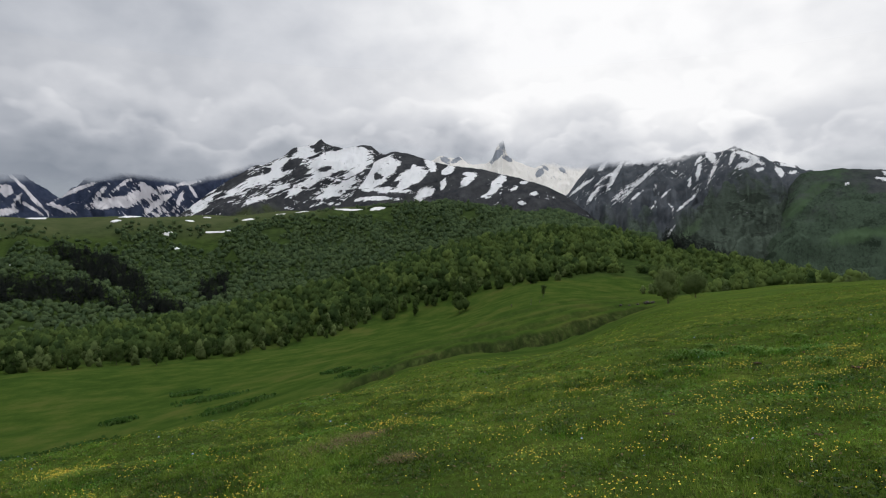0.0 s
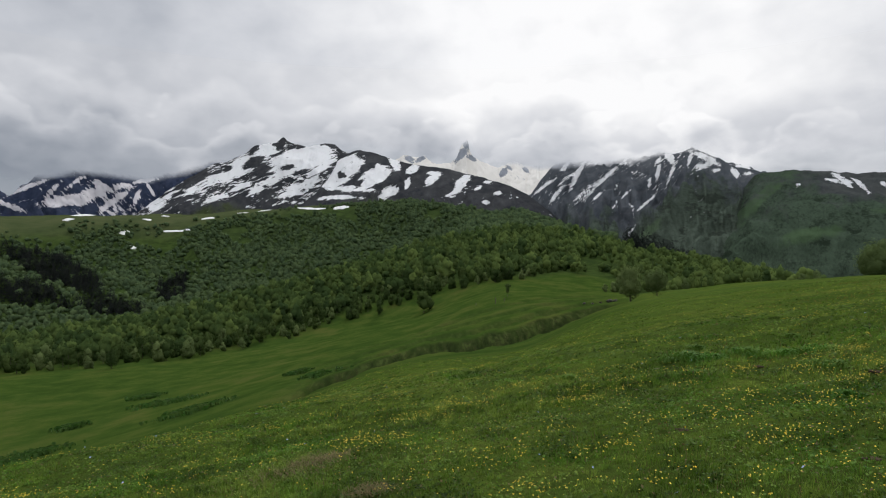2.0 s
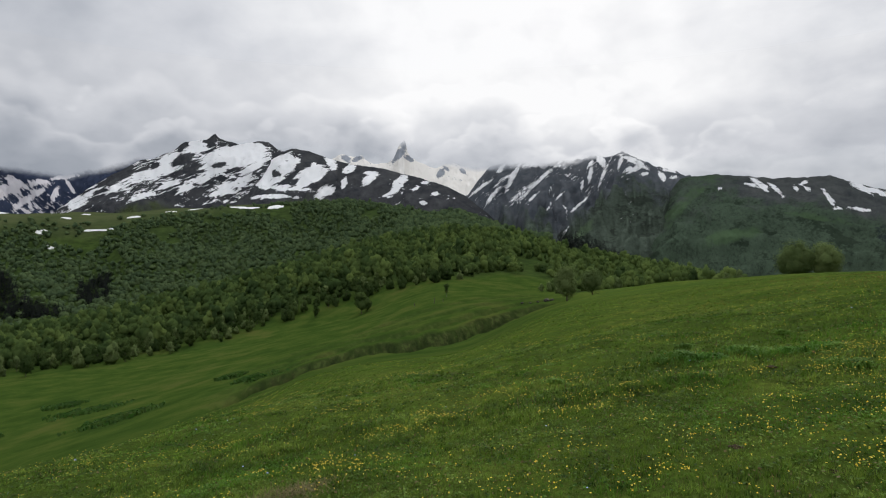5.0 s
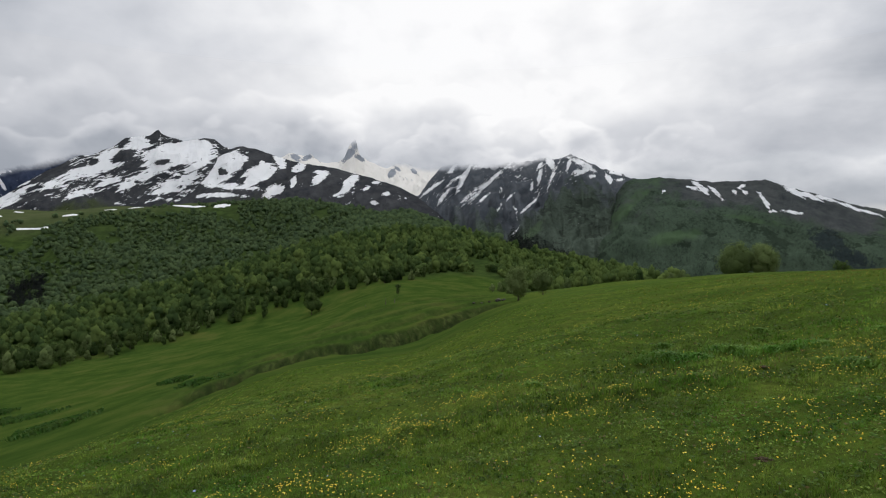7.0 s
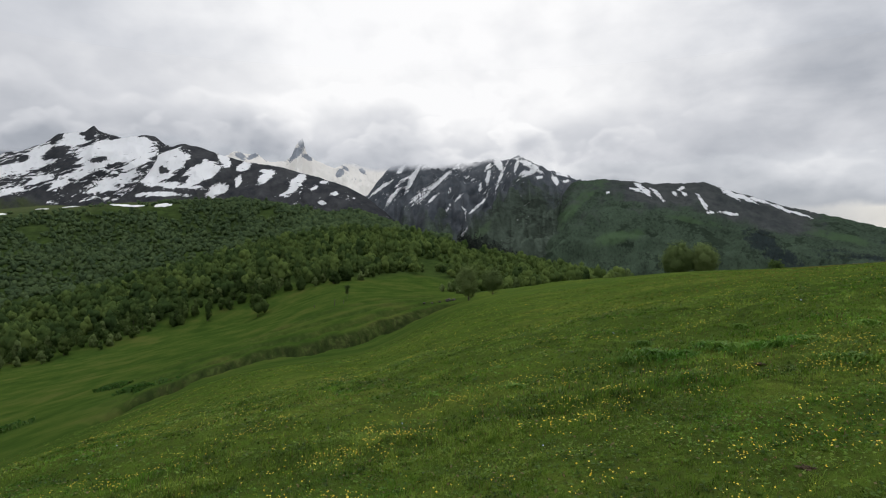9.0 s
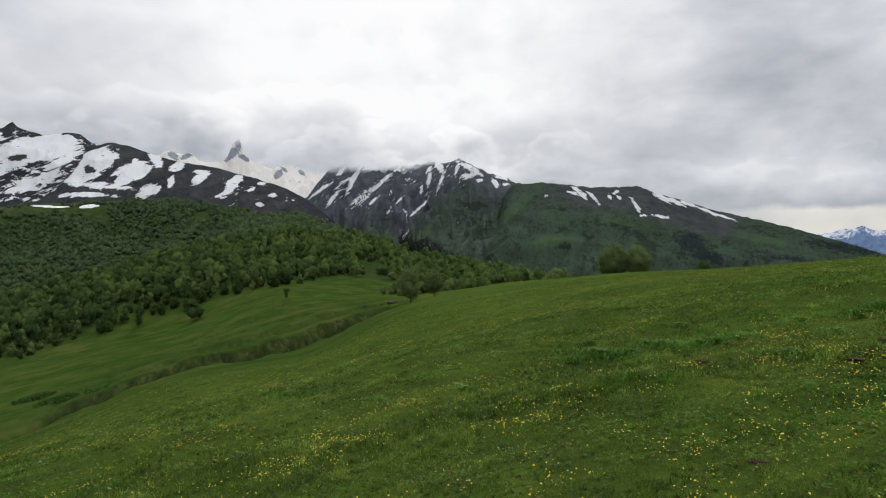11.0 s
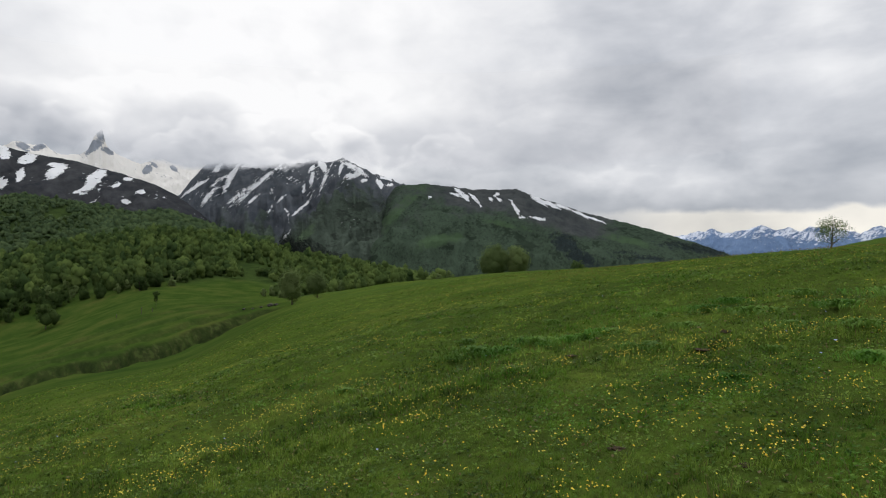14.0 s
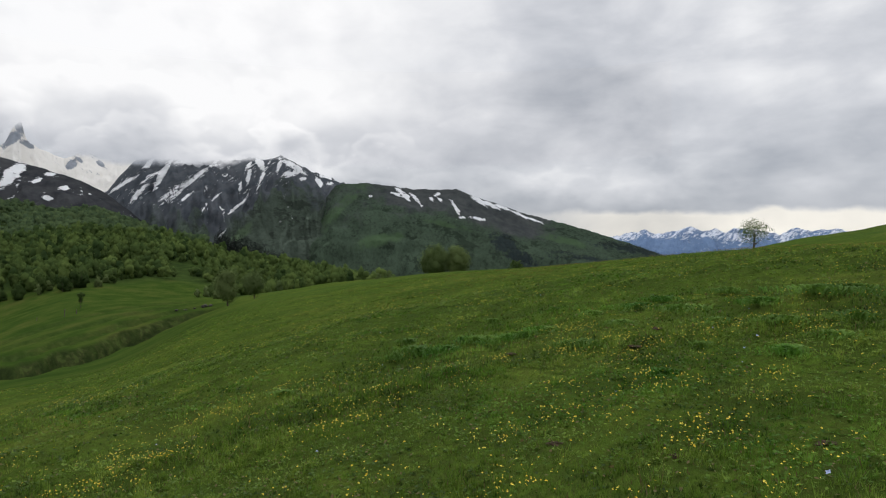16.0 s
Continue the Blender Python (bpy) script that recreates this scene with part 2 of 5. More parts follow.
def mountain_material(name, rock, rock2, green, lean=25.0, stretch=0.4, size=60.0, edge=0.03, tint=(0.78, 0.79, 0.80), big_share=0.9):
    """Rock, turf and snow. The mesh carries: lay (metres along and up the face), snow and turf (how much of each lies there).
    lean: how steeply the snow lies across the face; size: metres of a snow field."""
    m, n = material(name)

    def attr(key, out):
        a = n.node("ShaderNodeAttribute")
        a.attribute_name = key
        return a.outputs[out]

    lay = attr("lay", "Vector")
    turn = n.node("ShaderNodeMapping", Vector=lay)
    turn.vector_type = "TEXTURE"
    turn.inputs["Rotation"].default_value = (0, 0, radians(lean))
    along_snow = n.times(turn.outputs[0], (stretch, 1.0, 0.375))
    grain = n.noise(lay, 0.03, 9.0, 0.70)
    ribs = n.noise(n.times(turn.outputs[0], (0.4, 1.0, 0.375)), 0.02, 8.0, 0.65, 0.5)
    blotch = n.noise(lay, 0.011, 9.0, 0.70)
    c = n.ramp(n.math("ADD", n.math("MULTIPLY", grain, 0.5), n.math("MULTIPLY", ribs, 0.5)), (0.38, rock), (0.62, rock2))
    wood = n.ramp(n.math("ADD", n.math("MULTIPLY", n.noise(lay, 0.10, 9.0, 0.75), 0.6), n.math("MULTIPLY", n.noise(lay, 0.014, 9.0, 0.72), 0.4)), (0.40, tuple(0.55 * v for v in green)), (0.50, green), (0.60, tuple(1.2 * v for v in green)))
    # woods are darker in the gullies
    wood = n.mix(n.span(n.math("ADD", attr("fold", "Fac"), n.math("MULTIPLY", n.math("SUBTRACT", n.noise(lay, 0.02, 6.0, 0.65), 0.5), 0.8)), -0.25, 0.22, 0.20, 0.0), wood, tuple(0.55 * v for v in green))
    # relief shading painted into the rock: folds darker than ribs
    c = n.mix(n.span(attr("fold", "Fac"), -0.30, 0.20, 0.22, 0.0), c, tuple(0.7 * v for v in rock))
    stand = n.math("MULTIPLY", n.span(n.noise(n.times(lay, (1.0, 1.6, 1.0)), 0.011, 7.0, 0.68), 0.56, 0.60), 0.7)
    wood = n.mix(stand, wood, tuple(0.40 * v for v in green))
    tf = n.span(n.math("ADD", attr("turf", "Fac"), n.math("MULTIPLY", n.math("SUBTRACT", blotch, 0.5), 1.6)), 0.25, 0.75)
    fresh = n.span(n.math("ADD", attr("grass", "Fac"), n.math("MULTIPLY", n.math("SUBTRACT", n.noise(lay, 0.02, 8.0, 0.7), 0.5), 2.4)), 0.3, 0.9, 0.0, 0.8)
    wood = n.mix(fresh, wood, (1.2 * green[0], 1.35 * green[1], 1.0 * green[2]))
    pine = n.span(n.math("ADD", attr("pines", "Fac"), n.math("MULTIPLY", n.math("SUBTRACT", n.noise(lay, 0.035, 9.0, 0.78), 0.5), 5.0)), 0.40, 1.1, 0.0, 0.85)
    c = n.mix(tf, c, wood)
    c = n.mix(pine, c, (0.024, 0.032, 0.036))
    big = n.noise(along_snow, 1.0 / size, 3.0, 0.5, 0.9)
    small = n.noise(n.times(turn.outputs[0], (0.6 * stretch, 1.0, 0.375)), 4.2 / size, 8.0, 0.66, 0.5)
    broad = n.math("MULTIPLY", n.math("SUBTRACT", n.noise(lay, 0.006, 3.0, 0.5, 0.5), 0.5), 0.3)
    x = n.math("ADD", n.math("ADD", attr("snow", "Fac"), broad), n.math("ADD", n.math("MULTIPLY", n.math("SUBTRACT", big, 0.5), big_share), n.math("MULTIPLY", n.math("SUBTRACT", small, 0.5), 2.3)))
    sf = n.span(x, 0.5 - edge, 0.5 + edge)
    c = n.mix(sf, c, tint)
    finish(n, c, 0.9, n.math("ADD", n.math("ADD", grain, ribs), n.math("MULTIPLY", sf, 0.1)), 16.0, 0.9, spec=0.0)
    return m


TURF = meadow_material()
BLADE = blade_material("grass_blades", (0.024, 0.050, 0.008), (0.092, 0.166, 0.018), (0.255, 0.345, 0.058), dry_at=0.92)
WEED = blade_material("weed_leaves", (0.075, 0.150, 0.022), (0.145, 0.255, 0.040), (0.25, 0.36, 0.07), dry_at=1.5)
WEED_DAMP = blade_material("damp_weed_leaves", (0.046, 0.096, 0.020), (0.072, 0.138, 0.028), (0.105, 0.180, 0.038), dry_at=1.5)
LEAF_FRESH = leaf_material("fresh_birch_leaves", (0.104, 0.146, 0.054), (0.136, 0.184, 0.066), (0.172, 0.222, 0.082))
LEAF_DEEP = leaf_material("deep_green_leaves", (0.040, 0.067, 0.022), (0.058, 0.092, 0.028), (0.090, 0.130, 0.038))
WOOD_FRESH = leaf_material("fresh_wood_leaves", (0.064, 0.099, 0.031), (0.096, 0.142, 0.040), (0.142, 0.194, 0.053), False)
WOOD_DEEP = leaf_material("deep_wood_leaves", (0.037, 0.064, 0.023), (0.055, 0.091, 0.028), (0.090, 0.132, 0.038), False)
# haze over the farther wood is mixed into these paler, bluer greens
LEAF_FAR = leaf_material("hillside_leaves", (0.062, 0.098, 0.050), (0.086, 0.128, 0.058), (0.118, 0.164, 0.070), False)
NEEDLE = leaf_material("dark_needles", (0.022, 0.027, 0.025), (0.032, 0.037, 0.034), (0.046, 0.051, 0.046), False)
BARK = bark_material("grey_bark", (0.035, 0.028, 0.022), (0.13, 0.11, 0.09))
SNOW = plain_material("old_snow", (0.70, 0.71, 0.72), (0.86, 0.86, 0.86), 0.4, 0.7)
ROCK = plain_material("dark_rock", (0.03, 0.028, 0.024), (0.12, 0.11, 0.095), 3.0)
EARTH = plain_material("bare_earth", (0.034, 0.025, 0.015), (0.088, 0.062, 0.036), 25.0, 0.95)
STRAW = plain_material("dry_grass", (0.10, 0.085, 0.035), (0.19, 0.16, 0.075), 30.0, 0.9)
WOOD = plain_material("weathered_wood", (0.05, 0.04, 0.03), (0.16, 0.14, 0.11), 12.0)
PETAL = plain_material("yellow_petals", (0.78, 0.50, 0.025), (0.88, 0.73, 0.13), 9.0, 0.6)
SORREL = plain_material("sorrel_heads", (0.13, 0.10, 0.028), (0.26, 0.20, 0.05), 30.0, 0.8)
PETAL_BLUE = plain_material("pale_blue_petals", (0.30, 0.36, 0.62), (0.45, 0.50, 0.72), 40.0, 0.6)


# ---- shapes ----
def sheet(name, co, faces, mat, parent=None, smooth=True, attrs=(), normals=None):
    """One mesh object from arrays: vertices (n, 3) and faces (m, 3 or 4); normals round off the shading of leaf clumps."""
    co, faces = np.asarray(co, np.float32), np.asarray(faces, np.int32)
    me = bpy.data.meshes.new(name)
    k = faces.shape[1]
    me.vertices.add(len(co))
    me.vertices.foreach_set("co", co.ravel())
    me.loops.add(faces.size)
    me.loops.foreach_set("vertex_index", faces.ravel())
    me.polygons.add(len(faces))
    me.polygons.foreach_set("loop_start", np.arange(0, faces.size, k, dtype=np.int32))
    me.polygons.foreach_set("use_smooth", np.full(len(faces), smooth))
    me.update(calc_edges=True)
    for key, kind, values in attrs:
        a = me.attributes.new(key, kind, "POINT")
        a.data.foreach_set("vector" if kind == "FLOAT_VECTOR" else "value", np.asarray(values, np.float32).ravel())
    if normals is not None:
        a = me.attributes.new("custom_normal", "FLOAT_VECTOR", "POINT")
        a.data.foreach_set("vector", np.asarray(normals, np.float32).ravel())
    me.materials.append(mat)
    ob = new(name, me)
    ob.parent = parent
    return ob


def grid_faces(rows, cols, wrap=False):
    i, j = np.meshgrid(np.arange(rows - 1), np.arange(cols if wrap else cols - 1), indexing="ij")
    j2 = (j + 1) % cols
    return np.stack([i * cols + j, i * cols + j2, (i + 1) * cols + j2, (i + 1) * cols + j], -1).reshape(-1, 4)


TABLE = np.random.RandomState(7).permutation(256)
SLOPE = np.random.RandomState(8).rand(256) * 2 * np.pi


def perlin(x, y, seed=0):
    xi, yi = np.floor(x).astype(int), np.floor(y).astype(int)
    xf, yf = x - xi, y - yi
    u, v = xf**3 * (xf * (xf * 6 - 15) + 10), yf**3 * (yf * (yf * 6 - 15) + 10)

    def corner(dx, dy):
        a = SLOPE[TABLE[(TABLE[(xi + dx + seed * 37) & 255] + yi + dy) & 255]]
        return np.cos(a) * (xf - dx) + np.sin(a) * (yf - dy)

    a = corner(0, 0) * (1 - u) + corner(1, 0) * u
    b = corner(0, 1) * (1 - u) + corner(1, 1) * u
    return (a * (1 - v) + b * v) * 1.4


def fbm(x, y, octaves=5, seed=0, gain=0.5):
    return sum(gain**o * perlin(x * 2.03**o, y * 2.03**o, seed + o) for o in range(octaves))


def ridged(x, y, octaves=6, seed=0):
    out, amp, w = 0.0, 0.5, 1.0
    for o in range(octaves):
        s = (1 - np.abs(perlin(x * 2.07**o, y * 2.07**o, seed + o))) ** 2 * w
        out, amp, w = out + s * amp, amp * 0.5, np.clip(s * 1.6, 0, 1)
    return out


# ---- the lie of the land ----
AZ = np.array([-180, -120, -80, -50, -35, -20, -10, 0, 10, 20, 30, 40, 50, 57, 65, 74, 90, 130, 180.0])
RINGS = []


def ring(r, *el):
    """At r metres from the walk the ground is seen at these angles, one for each heading in AZ."""
    RINGS.append((r, el))


ring(22, 4, -1, -8, -16.5, -17.2, -16.2, -14.3, -12.5, -10.9, -8.3, -6.0, -4.2, -2.6, -1.7, -0.95, -0.5, 1.5, 5, 4)
ring(45, 4, -1, -8, -17, -18.0, -16.6, -14.2, -10.8, -9.9, -6.4, -4.6, -2.9, -1.7, -0.9, -0.1, 0.2, 3, 6, 4)
ring(65, 4, -1, -8, -17, -18.2, -16.6, -14.2, -10.7, -9.6, -5.8, -3.8, -2.4, -1.4, -0.65, 0.0, 0.3, 3, 6, 4)
ring(95, 4, 0, -8, -17, -17.8, -15.8, -13.4, -10.7, -9.45, -5.3, -3.3, -2.05, -1.3, -0.65, 0.0, 0.2, 4, 6, 4)
ring(140, 4, 0, -8, -16, -16.2, -14.0, -11.8, -9.6, -8.6, -4.85, -2.95, -1.85, -1.5, -1.1, -0.3, 0.3, 4, 6, 4)
ring(200, 4, 0, -7, -13, -13.0, -12.0, -10.4, -8.2, -5.9, -4.4, -2.8, -2.2, -2.4, -2.0, -0.3, 0.8, 5, 6, 4)
ring(330, 3, 0, -6, -9.5, -9.2, -9.1, -8.2, -6.3, -3.4, -3.9, -3.2, -3.5, -4.0, -3.0, 0.1, 1.8, 5, 6, 3)
ring(420, 3, 0, -5, -8.3, -8.1, -7.2, -5.2, -2.9, -1.6, -2.2, -2.4, -4.6, -5.5, -4.5, -1.0, 1.7, 5, 5, 3)
ring(540, 2, 0, -5, -7.4, -7.2, -5.9, -3.4, -1.0, 0.7, -0.4, -2.3, -5.8, -6.0, -5.0, -2.4, 0.6, 4, 5, 2)
ring(660, 2, 0, -4, -7.9, -7.7, -6.5, -4.0, -0.6, 1.9, 0.15, -3.0, -6.0, -6.0, -5.0, -3.3, -0.4, 4, 5, 2)
ring(800, 2, 0, -2, -5.0, -5.0, -4.7, -3.3, -1.0, 2.6, -0.6, -4.5, -6.0, -6.0, -5.0, -4.0, -1.5, 3, 4, 2)
ring(1000, 1, 0, 0, -1.2, -1.1, -0.8, -0.3, 1.2, 3.15, -1.8, -5.0, -5.5, -5.5, -4.5, -4.0, -2.0, 2, 3, 1)
ring(1300, 1, 0, 1, 2.4, 2.4, 2.8, 3.6, 4.3, 2.4, -3.0, -5.0, -5.0, -5.0, -4.0, -3.0, -2.0, 1, 2, 1)
ring(1800, 0, 0, 1, 2.2, 2.3, 2.6, 3.0, 2.8, 0.5, -3.5, -4.5, -4.5, -4.5, -3.5, -2.5, -2.0, 0, 1, 0)
ring(4900, -1, -1, -1, -1, -1, -1, -1, -1, -1, -1.5, -1.5, -1.5, -1.5, -1.5, -1.5, -1.5, -1, -1, -1)
RING_R = np.log([r for r, _ in RINGS])
RING_T = np.array([el for _, el in RINGS], float)


def knots(x, xs, ys):
    """Smooth curve through knots, without overshoot (ys: knots along the first axis)."""
    h = np.diff(xs).reshape((-1,) + (1,) * (ys.ndim - 1))
    s = np.diff(ys, axis=0) / h
    m = np.zeros_like(ys)
    p = s[:-1] * s[1:]
    m[1:-1] = np.where(p > 0, 2 * p / np.where(p > 0, s[:-1] + s[1:], 1), 0)
    m[0], m[-1] = s[0], s[-1]
    i = np.clip(np.searchsorted(xs, x) - 1, 0, len(xs) - 2)
    w = xs[i + 1] - xs[i]
    t = np.clip((x - xs[i]) / w, 0, 1)
    return i, t, w, m


def along(x, xs, ys):
    xs, ys = np.asarray(xs, float), np.asarray(ys, float)
    i, t, w, m = knots(x, xs, ys)
    return (2*t**3 - 3*t**2 + 1) * ys[i] + (t**3 - 2*t**2 + t) * w * m[i] + (3*t**2 - 2*t**3) * ys[i + 1] + (t**3 - t**2) * w * m[i + 1]


FINE_AZ = np.linspace(-180, 180, 721)
FINE_T = np.stack([along(FINE_AZ, AZ, row) for row in RING_T])        # rings x headings


def soft(x, a, b):
    t = np.clip((x - a) / (b - a), 0, 1)
    return t * t * (3 - 2 * t)


def trench(az, r):
    """The old cart way: sunken tracks that run up the hollow. Returns the depth and how dark the bank is: bare earth,
    and the shade of its steep face.
    """
    mid = along(np.clip(az, -14, 24), [-14, -8, 0, 10, 18, 24], [98, 114, 140, 156, 166, 172])
    off = (r - mid) / mid
    here = soft(az, -13, -6) * (1 - soft(az, 17, 21))
    wob = 0.05 * fbm(az * 0.35, r * 0.004, 3, 31)
    ribs = 1 + 0.55 * perlin(az * 0.95 + off * 9 + wob * 12, off * 2, 33) + 0.55 * perlin(az * 2.4 + off * 18, off * 3, 34)

    def cut(at, wide):
        return np.exp(-(((off + wob) - at) / wide) ** 2)

    deep = cut(0.0, 0.055) * 6.0 * ribs + cut(0.20, 0.035) * 1.3 * ribs + cut(0.36, 0.03) * 0.8 * ribs + cut(0.55, 0.03) * 0.7
    bare = np.clip(0.9 + 0.4 * (ribs - 1), 0.6, 1.0)

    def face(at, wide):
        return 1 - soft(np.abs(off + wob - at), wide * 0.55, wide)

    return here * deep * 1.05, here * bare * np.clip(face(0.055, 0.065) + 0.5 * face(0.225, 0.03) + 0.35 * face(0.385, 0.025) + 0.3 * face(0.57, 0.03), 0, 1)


def land(x, y, bare=False):
    x, y = np.asarray(x, float), np.asarray(y, float)
    dx, dy = x - EYE.x, y - EYE.y
    r = np.maximum(np.hypot(dx, dy), 0.01)
    az = np.degrees(np.arctan2(dx, dy))
    c = (az + 180) * 2
    c0 = np.clip(np.floor(c).astype(int), 0, 719)
    cf = c - c0
    lr = np.log(np.maximum(r, 1))
    k = np.clip(np.searchsorted(RING_R, lr) - 1, 0, len(RING_R) - 2)
    t = np.clip((lr - RING_R[k]) / (RING_R[k + 1] - RING_R[k]), 0, 1)

    def at(kk):
        kk = np.clip(kk, 0, len(RING_R) - 1)
        return FINE_T[kk, c0] * (1 - cf) + FINE_T[kk, c0 + 1] * cf

    a, b, c1, d1 = at(k - 1), at(k), at(k + 1), at(k + 2)
    s0, s1, s2 = b - a, c1 - b, d1 - c1
    m0 = np.where(s0 * s1 > 0, 2 * s0 * s1 / np.where(s0 * s1 > 0, s0 + s1, 1), 0)
    m1 = np.where(s1 * s2 > 0, 2 * s1 * s2 / np.where(s1 * s2 > 0, s1 + s2, 1), 0)
    el = (2*t**3 - 3*t**2 + 1) * b + (t**3 - 2*t**2 + t) * m0 + (3*t**2 - 2*t**3) * c1 + (t**3 - t**2) * m1
    far = EYE.z + r * np.tan(np.radians(el))
    q = 0.1197 * x - 0.0609 * y - 0.00132 * x * x + 0.00351 * x * y - 0.00331 * y * y
    f = soft(r, 9, 24)
    z = q * (1 - f) + far * f
    z = z + (fbm(x * 0.35, y * 0.35, 3, 3) * 0.10 + fbm(x * 1.3, y * 1.3, 3, 4) * 0.075) * soft(r, 3.5, 9) * (1 - soft(r, 40, 80))
    z = z + fbm(x * 0.02, y * 0.02, 4, 5) * 0.9 * soft(r, 90, 240) + fbm(x * 0.006, y * 0.006, 4, 6) * 5.0 * soft(r, 330, 700)
    z = z + (ridged(az * 0.16 + 0.4 * fbm(x * 0.004, y * 0.004, 2, 8), r * 0.0012, 3, 9) - 0.6) * 30.0 * soft(r, 760, 900) * (1 - soft(r, 1060, 1260)) * (1 - soft(az, 2, 10))
    cut, worn_shade = trench(az, r)
    z = z - cut
    return (z, worn_shade) if bare else z


START, END = Vector((0, 0, 1.6)), Vector((-1.02, 3.93, 1.17))


def foot(az, el, near=3.0, reach=2500.0, eye=EYE):
    """Where the ground is met by the way from the eye (the walk's middle) at this heading and angle: x, y, z and the distance."""
    r = np.exp(np.linspace(np.log(near), np.log(reach), 3000))
    x, y = eye.x + r * math.sin(radians(az)), eye.y + r * math.cos(radians(az))
    g, ray = land(x, y), eye.z + r * math.tan(radians(el))
    hit = np.argmax(g >= ray) if (g >= ray).any() else len(r) - 1
    return float(x[hit]), float(y[hit]), float(g[hit]), float(r[hit])


# the wood: its lower edge and its upper end, in metres at each heading
EDGE_AZ = [-50, -35, -27, -20, -13.5, -8.6, -4, 0, 4, 8, 12, 16, 19, 23, 27, 31, 36, 40]
EDGE_R = [318, 322, 314, 310, 334, 346, 354, 362, 358, 346, 344, 355, 300, 245, 230, 235, 255, 300]
TOP_AZ = [-50, -35, -20, -12, -5, 0, 20, 30, 40]
TOP_R = [1170, 1180, 1190, 1270, 1310, 1340, 1060, 640, 420]


def build_ground():
    a = np.radians(np.concatenate([np.arange(-46, 82, 0.29), np.arange(82, 314, 3.0)]))
    r = np.concatenate([[0.004], np.exp(np.linspace(np.log(0.4), np.log(96), 230)), np.arange(97.5, 275, 1.6), np.exp(np.linspace(np.log(278), np.log(4900), 85))])
    rr, aa = np.meshgrid(r, a, indexing="ij")
    x, y = EYE.x + rr * np.sin(aa), EYE.y + rr * np.cos(aa)
    z, worn_shade = land(x, y, True)
    co = np.stack([x, y, z], -1).reshape(-1, 3)
    faces = grid_faces(len(r), len(a), True)[:, ::-1]
    az = np.degrees(aa)
    az = np.where(az > 180, az - 360, az)
    damp = soft(rr, 40, 95) * (1 - soft(az, 15, 24)) * (1 - soft(rr, 420, 560))
    wooded = soft(rr - np.interp(az, EDGE_AZ, EDGE_R), 10, 40) * soft(np.interp(az, TOP_AZ, TOP_R) - rr, -20, 90) * (1 - soft(az, 34, 38))
    wooded = wooded * (1 - (1 - soft(np.hypot((az - 15.8) * 8, (rr - 362) * 0.8), 12, 40)))
    ob = sheet("ground", co, faces, TURF, attrs=[("bank", "FLOAT", worn_shade), ("damp", "FLOAT", damp), ("wooded", "FLOAT", wooded)])
    tagged(ob, "rolling green alpine meadow with sunken cart tracks", "meadow", kind="structure")


build_ground()


# ---- mountains ----
def marks(a, e, spots):
    """How deep (heading, angle) lies inside the nearest of some long patches (heading, angle, length, width, lean); 0 at the rim, negative outside."""
    out = np.full(a.shape, -9.0)
    for ca, ce, long, wide, lean in spots:
        c, s = math.cos(radians(lean)), math.sin(radians(lean))
        da, de = (a - ca) * math.cos(radians(ce)), e - ce
        u, w = da * c + de * s, de * c - da * s
        w = w + 0.12 * long * (u / long) ** 2
        out = np.maximum(out, (1 - np.hypot(u * 2 / long, w * 2 / wide)) * wide * 0.5 / (0.11 + 0.3 * min(wide, 1.2)))
    return out


